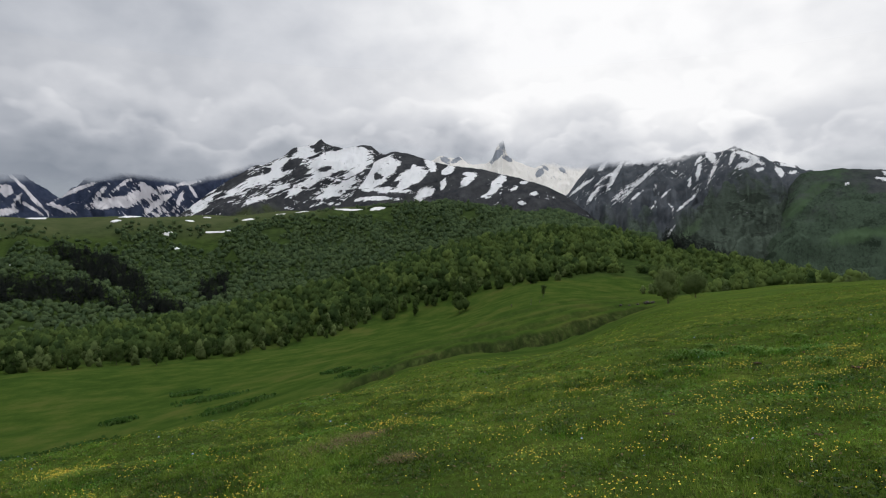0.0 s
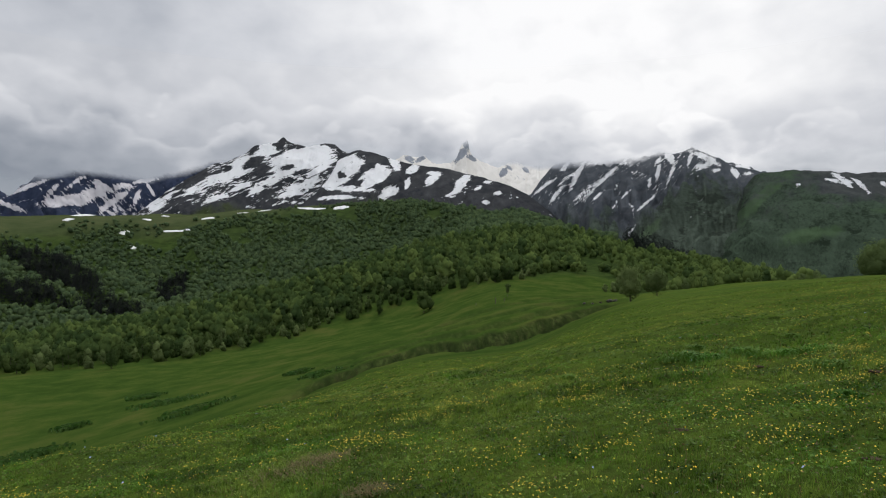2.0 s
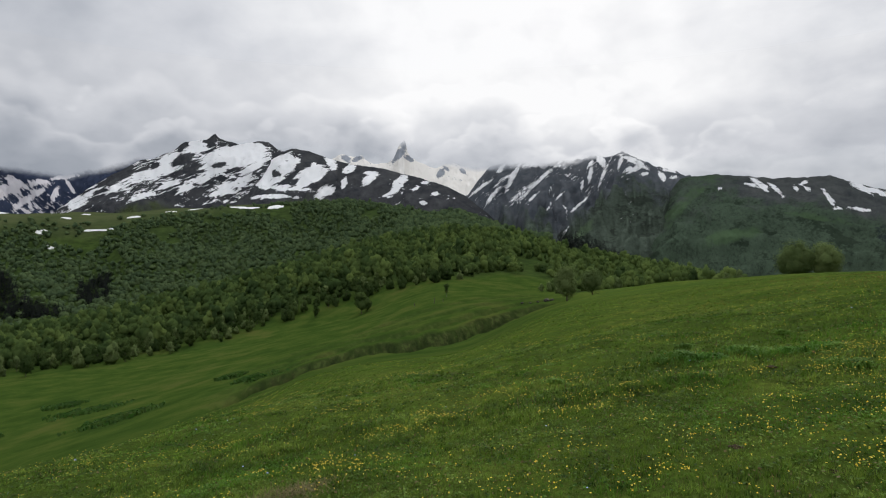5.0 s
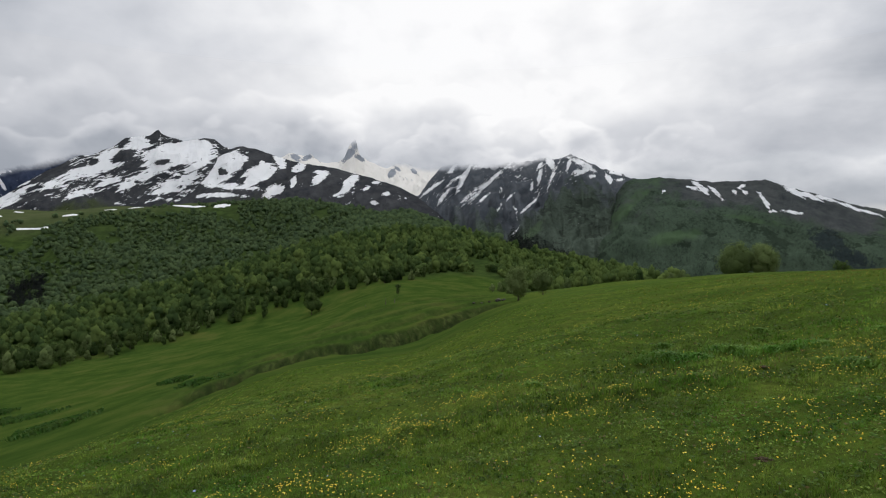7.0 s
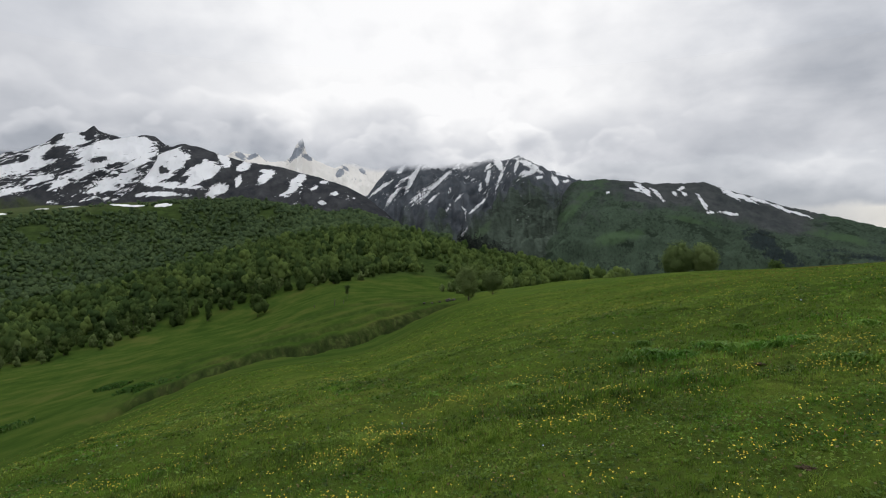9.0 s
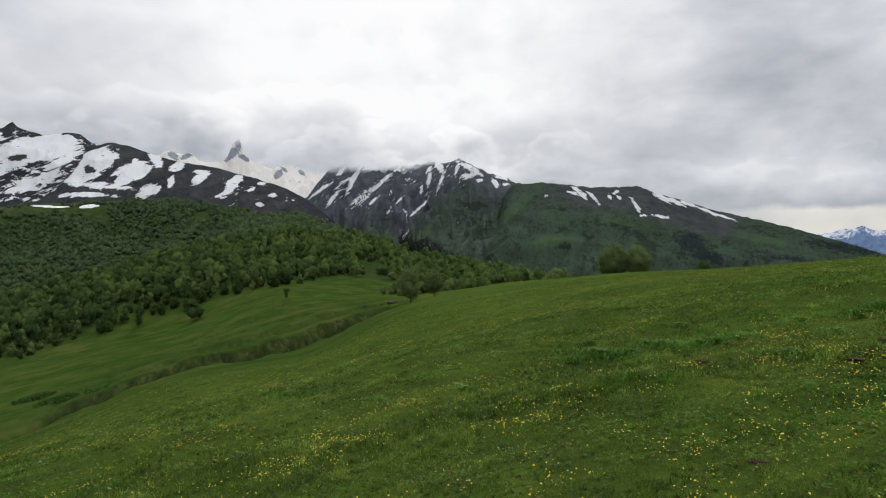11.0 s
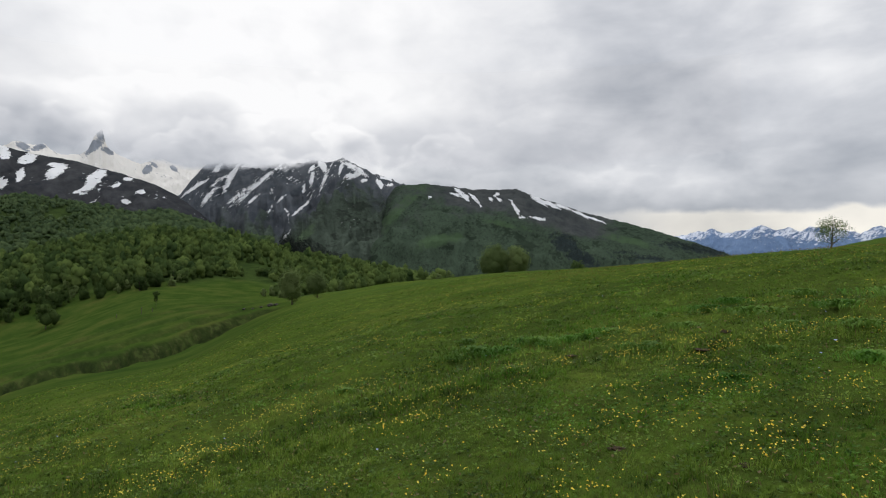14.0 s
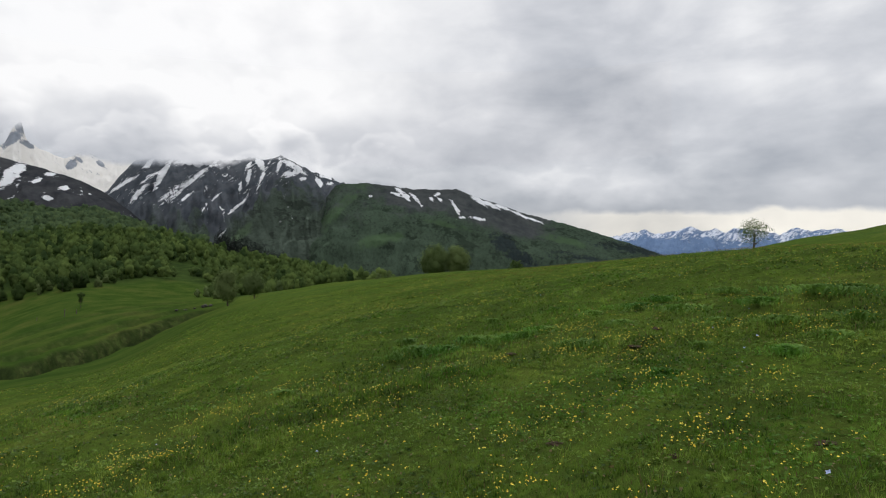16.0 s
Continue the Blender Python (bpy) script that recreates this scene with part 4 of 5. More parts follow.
def crown_cloud(rng, n, h, w, low=0.12, lobes=16, leaf=0.5, pointed=0.0, bodies=0, heart=1.02, closed=0.0):
    """Leaf clumps as loose triangles about the lobes of a crown of height h and width w; the stem stands at the origin. bodies: lobes with a
    dense, uneven heart of leaves."""
    c = rng.normal(size=(lobes, 3))
    c /= np.linalg.norm(c, axis=1)[:, None]
    c *= rng.uniform(0.35, 0.95, (lobes, 1)) ** 0.6
    tall = h * (1 - low)
    mid = h * low + tall * 0.5
    rad = rng.uniform(0.30, 0.50, lobes) * w * 0.5
    taper = 1 - pointed * np.clip(c[:, 2] * 0.5 + 0.5, 0, 1)
    centre = np.stack([c[:, 0] * w * 0.36 * taper, c[:, 1] * w * 0.36 * taper, mid + c[:, 2] * tall * 0.40], -1)
    k = rng.randint(0, lobes, n)
    u = rng.normal(size=(n, 3))
    u[:, 2] += 0.35
    u /= np.linalg.norm(u, axis=1)[:, None]
    p = centre[k] + u * (rad[k] * rng.uniform(0.7, 1.15, n))[:, None] * np.array([1, 1, 1.15])
    nrm = u + rng.normal(size=(n, 3)) * 0.4
    nrm /= np.linalg.norm(nrm, axis=1)[:, None]
    t = np.cross(nrm, rng.normal(size=(n, 3)))
    t /= np.linalg.norm(t, axis=1)[:, None]
    b = np.cross(nrm, t)
    s = (leaf * rng.uniform(0.55, 1.25, n))[:, None]
    a0 = rng.uniform(0.8, 1.2, (n, 1))
    tri = np.stack([p - t * s * 0.6 * a0 - b * s * 0.35, p + t * s * 0.6 - b * s * 0.35 * a0, p + b * s * 0.75 + t * s * rng.uniform(-0.4, 0.4, (n, 1))], 1)
    core = np.array([0, 0, mid - tall * 0.15])
    away = p - core
    away /= np.linalg.norm(away, axis=1)[:, None]
    soft_n = u * 0.55 + away * 0.55 + nrm * 0.35
    face = np.cross(tri[:, 1] - tri[:, 0], tri[:, 2] - tri[:, 0])
    turn = (face * soft_n).sum(1) < 0
    tri[turn] = tri[turn][:, ::-1]
    out = [np.concatenate([tri.reshape(-1, 3), soft_n.repeat(3, 0)], 1)]
    if closed:
        k = closed * rng.uniform(0.8, 1.15, (len(ICO), 1))
        v = ICO * k * [w * 0.5, w * 0.5, tall * 0.5] + [0, 0, mid]
        o = v - core
        o = o / np.linalg.norm(o, axis=1)[:, None]
        out.append(np.concatenate([v[ICO_TRI].reshape(-1, 3), o[ICO_TRI].reshape(-1, 3)], 1))
    for i in range(bodies):
        v = ICO * (rad[i] * heart * (1 + rng.uniform(-0.28, 0.22, (len(ICO), 1)))) * [1, 1, 1.15] + centre[i]
        o = v - centre[i]
        o = o / np.linalg.norm(o, axis=1)[:, None]
        q = v - core
        o = o * 0.6 + q / np.linalg.norm(q, axis=1)[:, None] * 0.5
        out.append(np.concatenate([v[ICO_TRI].reshape(-1, 3), o[ICO_TRI].reshape(-1, 3)], 1))
    out = np.concatenate(out)
    out[:, 3:] /= np.linalg.norm(out[:, 3:], axis=1)[:, None]
    return out


def fir_cloud(rng, n, h, w):
    f = rng.uniform(0, 1, n) ** 0.75
    a = rng.uniform(0, 2 * np.pi, n)
    rad = w * 0.5 * (1 - f) * rng.uniform(0.55, 1.1, n) + 0.1
    p = np.stack([np.cos(a) * rad, np.sin(a) * rad, h * (0.06 + 0.94 * f)], -1)
    out = np.stack([np.cos(a), np.sin(a), -0.35 + 0 * a], -1)
    side = np.stack([-np.sin(a), np.cos(a), 0 * a], -1)
    s = (w * 0.22 * (1.15 - f) * rng.uniform(0.7, 1.3, n))[:, None]
    tri = np.stack([p - side * s + [0, 0, 0.2], p + side * s, p + out * s * 1.4], 1)
    flat = np.stack([np.cos(a), np.sin(a), 0.4 + 0 * a], -1) / 1.077
    return np.concatenate([tri[:, ::-1].reshape(-1, 3), flat.repeat(3, 0)], 1)


def tube(points, radii, sides=6):
    """Tapered limb through the points: vertices and faces."""
    co, faces = [], []
    for i, (p, r) in enumerate(zip(points, radii)):
        q = Vector(points[min(i + 1, len(points) - 1)]) - Vector(points[max(i - 1, 0)])
        m = q.to_track_quat("Z", "Y").to_matrix()
        for k in range(sides):
            a = 2 * math.pi * k / sides
            co.append(Vector(p) + m @ Vector((math.cos(a) * r, math.sin(a) * r, 0)))
    for i in range(len(points) - 1):
        for k in range(sides):
            faces.append((i * sides + k, i * sides + (k + 1) % sides, (i + 1) * sides + (k + 1) % sides, (i + 1) * sides + k))
    return co, faces


def stem(name, rng, h, r, limbs, parent, reach, lean=(0.0, 0.0), start=0.25):
    """Trunk with limbs, one mesh."""
    co, faces = [], []

    def add(c, f):
        faces.extend(tuple(i + len(co) for i in q) for q in f)
        co.extend(c)

    line = [(lean[0] * f + rng.uniform(-1, 1) * 0.05 * h * f * (1 - f), lean[1] * f + rng.uniform(-1, 1) * 0.05 * h * f * (1 - f), h * 0.88 * f - 0.25 * (f == 0)) for f in (0, 0.08, 0.3, 0.55, 0.8, 1)]
    add(*tube(line, [r * 1.35, r, r * 0.8, r * 0.55, r * 0.3, r * 0.08]))
    for i in range(limbs):
        f = start + (0.85 - start) * (i + rng.uniform(0, 0.8)) / limbs
        a = i * 2.4 + rng.uniform(-0.4, 0.4)
        b = Vector((lean[0] * f, lean[1] * f, h * 0.88 * f))
        l = reach * rng.uniform(0.6, 1.0) * (1.1 - 0.6 * f)
        e = b + Vector((math.cos(a) * l, math.sin(a) * l, l * rng.uniform(0.5, 1.1)))
        mid = b.lerp(e, 0.5) + Vector((0, 0, -0.06 * l))
        add(*tube([b, mid, e], [r * 0.38 * (1.1 - f), r * 0.22 * (1.1 - f), r * 0.06], 5))
    return sheet(name, [tuple(c) for c in co], faces, BARK, parent)


def tree(name, label, rng, h, w, n, leaf, mat, low=0.12, lobes=16, limbs=7, r=0.16, lean=(0.0, 0.0), category="tree", group="", pointed=0.2, start=0.25, bodies=0, heart=1.02):
    t = new(name)
    tagged(t, label, category, group)
    stem("trunk", rng, h, r, limbs, t, w * 0.42, lean, start)
    c = crown_cloud(rng, n, h, w, low, lobes, leaf, pointed, bodies, heart)
    c[:, 0] += lean[0] * np.clip(c[:, 2] / h, 0, 1)
    c[:, 1] += lean[1] * np.clip(c[:, 2] / h, 0, 1)
    sheet("crown", c[:, :3], np.arange(len(c)).reshape(-1, 3), mat, t, normals=c[:, 3:])
    return t


def set_down(t, az, r, turn=0.0, sink=0.1):
    x, y = EYE.x + r * math.sin(radians(az)), EYE.y + r * math.cos(radians(az))
    t.matrix_basis = pose(x, y, float(land(x, y)) - sink, 0, 0, turn)
    return t


def rnd(seed):
    return np.random.RandomState(seed)


# trees that stand alone
set_down(tree("birch_tree", "young birch with pale feathery leaves beside the cart track", rnd(1), 10.0, 8.0, 5200, 0.30, LEAF_FRESH, 0.04, 30, 9, 0.20, bodies=14, heart=0.55), 20.2, 176)
set_down(tree("birch_tree", "low spreading birch on the edge of the meadow", rnd(2), 7.6, 8.0, 4200, 0.30, LEAF_FRESH, 0.04, 28, 8, 0.16, bodies=12, heart=0.55), 22.4, 184)
set_down(tree("birch_tree", "thin small tree in the open hollow", rnd(3), 7.0, 3.2, 320, 0.45, LEAF_DEEP, 0.2, 9, 6, 0.14), 9.3, foot(9.3, -4.45)[3])
set_down(tree("birch_tree", "small leafy tree below the wood", rnd(4), 9.5, 6.0, 700, 0.6, LEAF_DEEP, 0.05, 14, 7, 0.14), -2.5, foot(-2.5, -6.15)[3])
set_down(tree("birch_tree", "rounded leafy tree below the wood", rnd(5), 12.5, 10.5, 1000, 0.6, LEAF_DEEP, 0.0, 18, 7, 0.16, bodies=10), 1.6, foot(1.6, -5.9)[3])
set_down(tree("broadleaf_tree", "wide bushy tree showing above the brow", rnd(6), 10.6, 11.6, 8500, 0.30, LEAF_FRESH, -0.1, 44, 8, 0.2, bodies=34, heart=0.60), 38.4, 205)
set_down(tree("broadleaf_tree", "wide bushy tree showing above the brow", rnd(7), 10.4, 10.8, 8500, 0.30, LEAF_FRESH, -0.1, 44, 8, 0.2, bodies=34, heart=0.60), 40.4, 207)
set_down(tree("broadleaf_tree", "small bushy tree behind the brow", rnd(8), 5.6, 6.0, 600, 0.5, LEAF_DEEP, 0.02, 14, 6, 0.12), 45.8, 200)
set_down(tree("broadleaf_tree", "single small tree with a forked leaning trunk on the brow", rnd(9), 4.1, 4.9, 2600, 0.11, LEAF_FRESH, 0.20, 34, 16, 0.13, (0.45, 0.0), pointed=-0.05, start=0.12), 64.9, 97)


# ---- woods ----
FIRS = ((-27.6, -2.3, 8.6, 2.3, -34), (-31.6, -3.4, 9.0, 2.2, -4), (-20.4, -3.5, 2.6, 1.5, 50), (-19.3, -2.7, 2.3, 1.3, 75), (-24.6, -4.7, 4.0, 1.2, -10))       # dark stands on the far slope


def wood_spots(rng, near, far, gap):
    """Uneven standing places: heading and distance arrays between two distances."""
    n = int(far * 2 / gap)
    gx, gy = np.meshgrid(np.arange(-n, n), np.arange(0, n))
    x = (gx.ravel() + rng.uniform(-0.48, 0.48, gx.size)) * gap
    y = (gy.ravel() + rng.uniform(-0.48, 0.48, gx.size)) * gap
    r, az = np.hypot(x, y), np.degrees(np.arctan2(x, y))
    e, t = np.interp(az, EDGE_AZ, EDGE_R), np.interp(az, TOP_AZ, TOP_R)
    e = e + 14 * fbm(az * 0.35, az * 0, 3, 71)
    t = t + 40 * fbm(az * 0.25, az * 0, 3, 72)
    keep = (rng.rand(len(r)) < 0.15 + 0.85 * soft(t - r, -10, 130)) & (r > np.maximum(near, e)) & (r < np.minimum(far, t)) & (az > -47) & (az < 34.6)
    open_ground = fbm(x * 0.012, y * 0.012, 3, 73) + 0.45 * soft(r, 312, 400) * soft(t - r, 20, 240) - 0.14 * soft(az, 2, 9) * (1 - soft(r, 400, 500)) - 0.06 * (1 - soft(t - r, 30, 160))
    glade = (1 - soft(np.hypot((az - 15.8) * 8, (r - 362) * 0.8), 12, 34)) * 0.7
    keep &= open_ground - glade > -0.22
    seen_at = np.degrees(np.arctan2(land(x + EYE.x, y + EYE.y) - EYE.z, r))
    keep &= ~((marks(az, seen_at, FIRS) + 1.1 * fbm(x * 0.016, y * 0.016, 4, 74) > 0.1) & (r > 560) & (rng.rand(len(r)) < 0.9))
    keep &= ~((az > 18.8) & (az < 26) & (r > 590))
    x, y, az, r = x[keep], y[keep], az[keep], r[keep]
    # leave out what lies wholly behind the hills
    top = np.degrees(np.arctan2(land(x + EYE.x, y + EYE.y) + 13 - EYE.z, r))
    seen = np.full(len(x), -90.0)
    for f in np.linspace(0.12, 0.97, 40):
        seen = np.maximum(seen, np.degrees(np.arctan2(land(x * f + EYE.x, y * f + EYE.y) - EYE.z, r * f)))
    keep = top > seen - 0.05
    return x[keep], y[keep], az[keep], r[keep]


def pack(kinds, x, y, rng, scale, sink=0.4, z=None):
    """Many trees as one array of loose triangles."""
    z = land(x + EYE.x, y + EYE.y) - sink if z is None else z - sink
    k = rng.randint(0, len(kinds), len(x))
    out, turned, tone = [], [], []
    for i, tpl in enumerate(kinds):
        s = np.where(k == i)[0]
        a, sc = rng.uniform(0, 6.28, len(s)), (scale[s] if np.ndim(scale) else scale) * (0.6 + 0.75 * rng.uniform(0, 1, len(s)) ** 1.4)
        hi = sc * rng.uniform(0.8, 1.2, len(s))
        c, n = np.cos(a) * sc, np.sin(a) * sc
        px = tpl[None, :, 0] * c[:, None] - tpl[None, :, 1] * n[:, None] + x[s, None] + EYE.x
        py = tpl[None, :, 0] * n[:, None] + tpl[None, :, 1] * c[:, None] + y[s, None] + EYE.y
        pz = tpl[None, :, 2] * hi[:, None] + z[s, None]
        out.append(np.stack([px, py, pz], -1).reshape(-1, 3))
        c, n = np.cos(a)[:, None], np.sin(a)[:, None]
        nx, ny = tpl[None, :, 3], tpl[None, :, 4]
        turned.append(np.stack([nx * c - ny * n, nx * n + ny * c, tpl[None, :, 5] + 0 * c], -1).reshape(-1, 3))
        tone.append(np.repeat(rng.uniform(0, 1, len(s)) ** 1.3, len(tpl)))
    return np.concatenate(out), np.concatenate(turned), [("tone", "FLOAT", np.concatenate(tone))]


def woods():
    rng = rnd(20)
    # the outermost trees, one by one
    x, y, az, r = wood_spots(rng, 200, 640, 6.8)
    e = np.interp(az, EDGE_AZ, EDGE_R)
    order = np.argsort((r - e) + rng.uniform(0, 26, len(r)))
    first = order[:270]
    models = []
    for i in range(9):
        h, w = rng.uniform(7.5, 11.0), rng.uniform(5.6, 8.4)
        models.append(tree("broadleaf_tree", ("leafy green tree at the lower edge of the wood", "fresh green birch at the edge of the wood", "dense round tree at the edge of the wood")[i % 3],
                           rnd(100 + i), h, w, 800, 0.48, (LEAF_DEEP, LEAF_FRESH, LEAF_DEEP)[i % 3], -0.1, 13, 4, 0.15, bodies=9, heart=0.9, group="trees at the edge of the wood"))
    for n, i in enumerate(first):
        px, py = x[i] + EYE.x, y[i] + EYE.y
        s = rng.uniform(0.6, 1.1) * (1 - 0.25 * float(soft(az[i], 14, 22)))
        m = pose(px, py, float(land(px, py)) - 0.2, 0, 0, rng.uniform(0, 360)) @ Matrix.Diagonal((s, s, s * rng.uniform(0.9, 1.15), 1))
        if n < len(models):
            models[n].matrix_basis = m
        else:
            copy_thing(models[(n % 3) * 3 + 1 if az[i] > 14 else n % len(models)], m)
    rest = order[270:]
    near = [crown_cloud(rnd(200 + i), 110, rng.uniform(7.2, 9.8), rng.uniform(6.6, 9.4), -0.1, 11, 0.54, 0.05, 5, 0.95, 0.55) for i in range(8)]
    deep = rest[rng.rand(len(rest)) < 0.62 - 0.22 * soft(az[rest], -14, 0) - 0.3 * soft(az[rest], 12, 20)]
    fresh = np.setdiff1d(rest, deep)
    for part_of, mat, what in ((deep, WOOD_DEEP, "dense green wood climbing the near hillside"), (fresh, WOOD_FRESH, "fresh green birches scattered through the wood")):
        size = 1.0 - 0.25 * soft(az[part_of], 14, 22)
        c, nr, tone = pack(near, x[part_of], y[part_of], rng, size)
        tagged(sheet("woodland", c, np.arange(len(c)).reshape(-1, 3), mat, attrs=tone, normals=nr), what, "woodland", kind="stuff")
    x, y, az, r = wood_spots(rng, 640, 1400, 7.2)
    far = [crown_cloud(rnd(300 + i), 16, rng.uniform(5.8, 8.4), rng.uniform(8.4, 11.2), -0.15, 7, 1.0, 0.1, 2, 1.0, 0.66) for i in range(8)]
    c, nr, tone = pack(far, x, y, rng, 1.0)
    tagged(sheet("woodland", c, np.arange(len(c)).reshape(-1, 3), LEAF_FAR, attrs=tone, normals=nr), "dense deciduous wood covering the farther hill", "woodland", kind="stuff")
    # dark firs
    a, r = rng.uniform(-46, -16, 60000), np.sqrt(rng.uniform(600**2, 1200**2, 60000))
    px, py = r * np.sin(np.radians(a)), r * np.cos(np.radians(a))
    e = np.degrees(np.arctan2(land(px + EYE.x, py + EYE.y) - EYE.z, r))
    inside = np.where(marks(a, e, FIRS) + 1.1 * fbm(px * 0.016, py * 0.016, 4, 74) > rng.uniform(-0.05, 0.5, len(a)))[0][:1900]
    px, py = px[inside], py[inside]
    firs = [fir_cloud(rnd(400 + i), 64, rng.uniform(12, 18), rng.uniform(4.8, 6.6)) for i in range(5)]
    c, nr, tone = pack(firs, px, py, rng, 0.85)
    tagged(sheet("fir_stand", c, np.arange(len(c)).reshape(-1, 3), NEEDLE, attrs=tone, normals=nr), "stands of nearly black firs on the hill", "fir wood", kind="stuff")
    # a thin row of firs along the crest of the hill
    row = np.linspace(19.4, 25.5, 110) + rng.uniform(-0.06, 0.06, 110)
    rr = 655 - 6 * (row - 19.4) + rng.uniform(-25, 25, 110)
    c, nr, tone = pack(firs, rr * np.sin(np.radians(row)), rr * np.cos(np.radians(row)), rng, np.interp(row, [19, 23, 25.5], [1.15, 1.0, 0.7]))
    tagged(sheet("fir_stand", c, np.arange(len(c)).reshape(-1, 3), NEEDLE, attrs=tone, normals=nr), "thin row of dark firs along the crest of the hill", "fir wood", kind="stuff")
    # and on the long ridge
    co = np.empty(len(WOODED.data.vertices) * 3, np.float32)
    WOODED.data.vertices.foreach_get("co", co)
    co = co.reshape(-1, 3) - np.array(EYE)
    at = rng.permutation(np.where(PINES_AT)[0])[:5200]
    small = [fir_cloud(rnd(420 + i), 16, rng.uniform(8, 12), rng.uniform(4.0, 5.5)) for i in range(5)]
    c, nr, tone = pack(small, co[at, 0] + rng.uniform(-3, 3, len(at)), co[at, 1] + rng.uniform(-6, 6, len(at)), rng, 0.9, 1.5, co[at, 2] + EYE.z)
    tagged(sheet("fir_stand", c, np.arange(len(c)).reshape(-1, 3), NEEDLE, attrs=tone, normals=nr), "dark fir stand on the long mountain ridge", "fir wood", kind="stuff")


woods()


# ---- old snow on the high pasture ----
def snow_patch(az, el, wide, deep, seed, turn=0.0):
    x, y, z, r = foot(az, el, 700)
    rng = rnd(seed)
    a = np.linspace(0, 2 * np.pi, 18, endpoint=False)
    edge = 1 + 0.35 * np.sin(a * 2 + rng.uniform(0, 6)) * rng.uniform(0.3, 1) + 0.25 * rng.uniform(-1, 1, 18)
    rows = []
    for f, up in ((0.05, 0.9), (0.5, 0.8), (0.85, 0.55), (1.0, -0.3)):
        u, w = np.cos(a) * edge * f * wide / 2, np.sin(a) * edge * f * deep / 2
        t = radians(-az + turn)
        px, py = x + u * math.cos(t) - w * math.sin(t), y + u * math.sin(t) + w * math.cos(t)
        rows.append(np.stack([px, py, land(px, py) + up], -1))
    ob = sheet("snow_patch", np.concatenate(rows), grid_faces(4, 18, True), SNOW)
    tagged(ob, "thin patch of old snow on the high pasture", "snow", "snow patches on the pasture")


for i, (az, el, wide, deep) in enumerate(((-33.0, 2.35, 34, 30), (-29.3, 2.9, 40, 28), (-27.6, 2.3, 14, 16), (-26.6, 2.65, 40, 36), (-25.2, 2.85, 44, 30), (-24.0, 2.95, 36, 30), (-23.7, 1.3, 26, 20),
                                          (-23.0, 0.1, 14, 16), (-19.6, 1.45, 46, 9), (-18.6, 1.6, 26, 14), (-20.6, 2.7, 18, 24), (-19.2, 3.0, 26, 26), (-17.2, 2.6, 20, 20), (-11.2, 3.5, 55, 36),
                                          (-8.6, 3.55, 46, 40), (-12.6, 3.3, 30, 20), (-14.5, 3.05, 28, 18), (-34.9, -1.3, 12, 10), (-6.0, 3.7, 30, 30), (-22.0, 2.4, 16, 14))):
    snow_patch(az, el, wide, deep, 500 + i, (i * 37) % 21 - 10)


# ---- grass and flowers ----
def fan(rng, n, near, far, a0=-50.0, a1=86.0):
    r = np.sqrt(rng.uniform(near**2, far**2, n))
    a = np.radians(rng.uniform(a0, a1, n))
    return EYE.x + r * np.sin(a), EYE.y + r * np.cos(a), r


def knots_of(x, y, near):
    """Tufts of thicker growth, a hand wide near the path."""
    f = 7.0 if near < 8 else 3.6 if near < 17 else 1.9 if near < 30 else 0.9
    return fbm(x * f, y * f, 2, 84)


def tone_of(rng, knot, near):
    # light tuft tops and dark gaps: their shading is put into the tone
    return np.clip((0.58 if near > 16 else 0.5) + 1.9 * knot + rng.uniform(-0.25, 0.25, len(knot)), 0, 1)


def blades(rng, n, near, far, high, wide, curved):
    x, y, r = fan(rng, n, near, far)
    clump = fbm(x * 1.6, y * 1.6, 3, 81)
    lush = fbm(x * 0.33, y * 0.33, 3, 82)
    bald = fbm(x * 0.8, y * 0.8, 3, 83)
    knot = knots_of(x, y, near)
    keep = (rng.rand(n) < np.clip(0.85 + 0.5 * clump, 0.4, 1)) & (bald > -0.72)
    x, y, clump, lush, knot = x[keep], y[keep], clump[keep], lush[keep], knot[keep]
    n = len(x)
    z = land(x, y) - 0.01
    h = high * rng.uniform(0.45, 1.2, n) * np.clip(0.9 + 1.1 * clump + 0.9 * lush + 1.2 * knot, 0.3, 2.6)
    w = wide * rng.uniform(0.6, 1.3, n) * 0.5
    a, b = rng.uniform(0, 2 * np.pi, n), rng.uniform(0, 2 * np.pi, n)
    side = np.stack([np.cos(a), np.sin(a), 0 * a], -1) * w[:, None]
    bend = np.stack([np.cos(b), np.sin(b), 0 * b], -1) * (h * rng.uniform(0.15, 0.75, n))[:, None]
    root = np.stack([x, y, z], -1)
    up = np.array([0, 0, 1.0])
    tip = root + bend + up * (h * rng.uniform(0.75, 1.0, n))[:, None]
    if not curved:
        return np.stack([root - side, root + side, tip], 1).reshape(-1, 3), np.arange(3 * n).reshape(-1, 3), tone_of(rng, knot, near).repeat(3)
    mid = root + bend * 0.35 + up * (h * 0.6)[:, None]
    co = np.stack([root - side, root + side, mid - side * 0.8, mid + side * 0.8, tip], 1).reshape(-1, 3)
    i = np.arange(n)[:, None] * 5
    return co, np.concatenate([i + [0, 1, 3], i + [0, 3, 2], i + [2, 3, 4]]), tone_of(rng, knot, near).repeat(5)


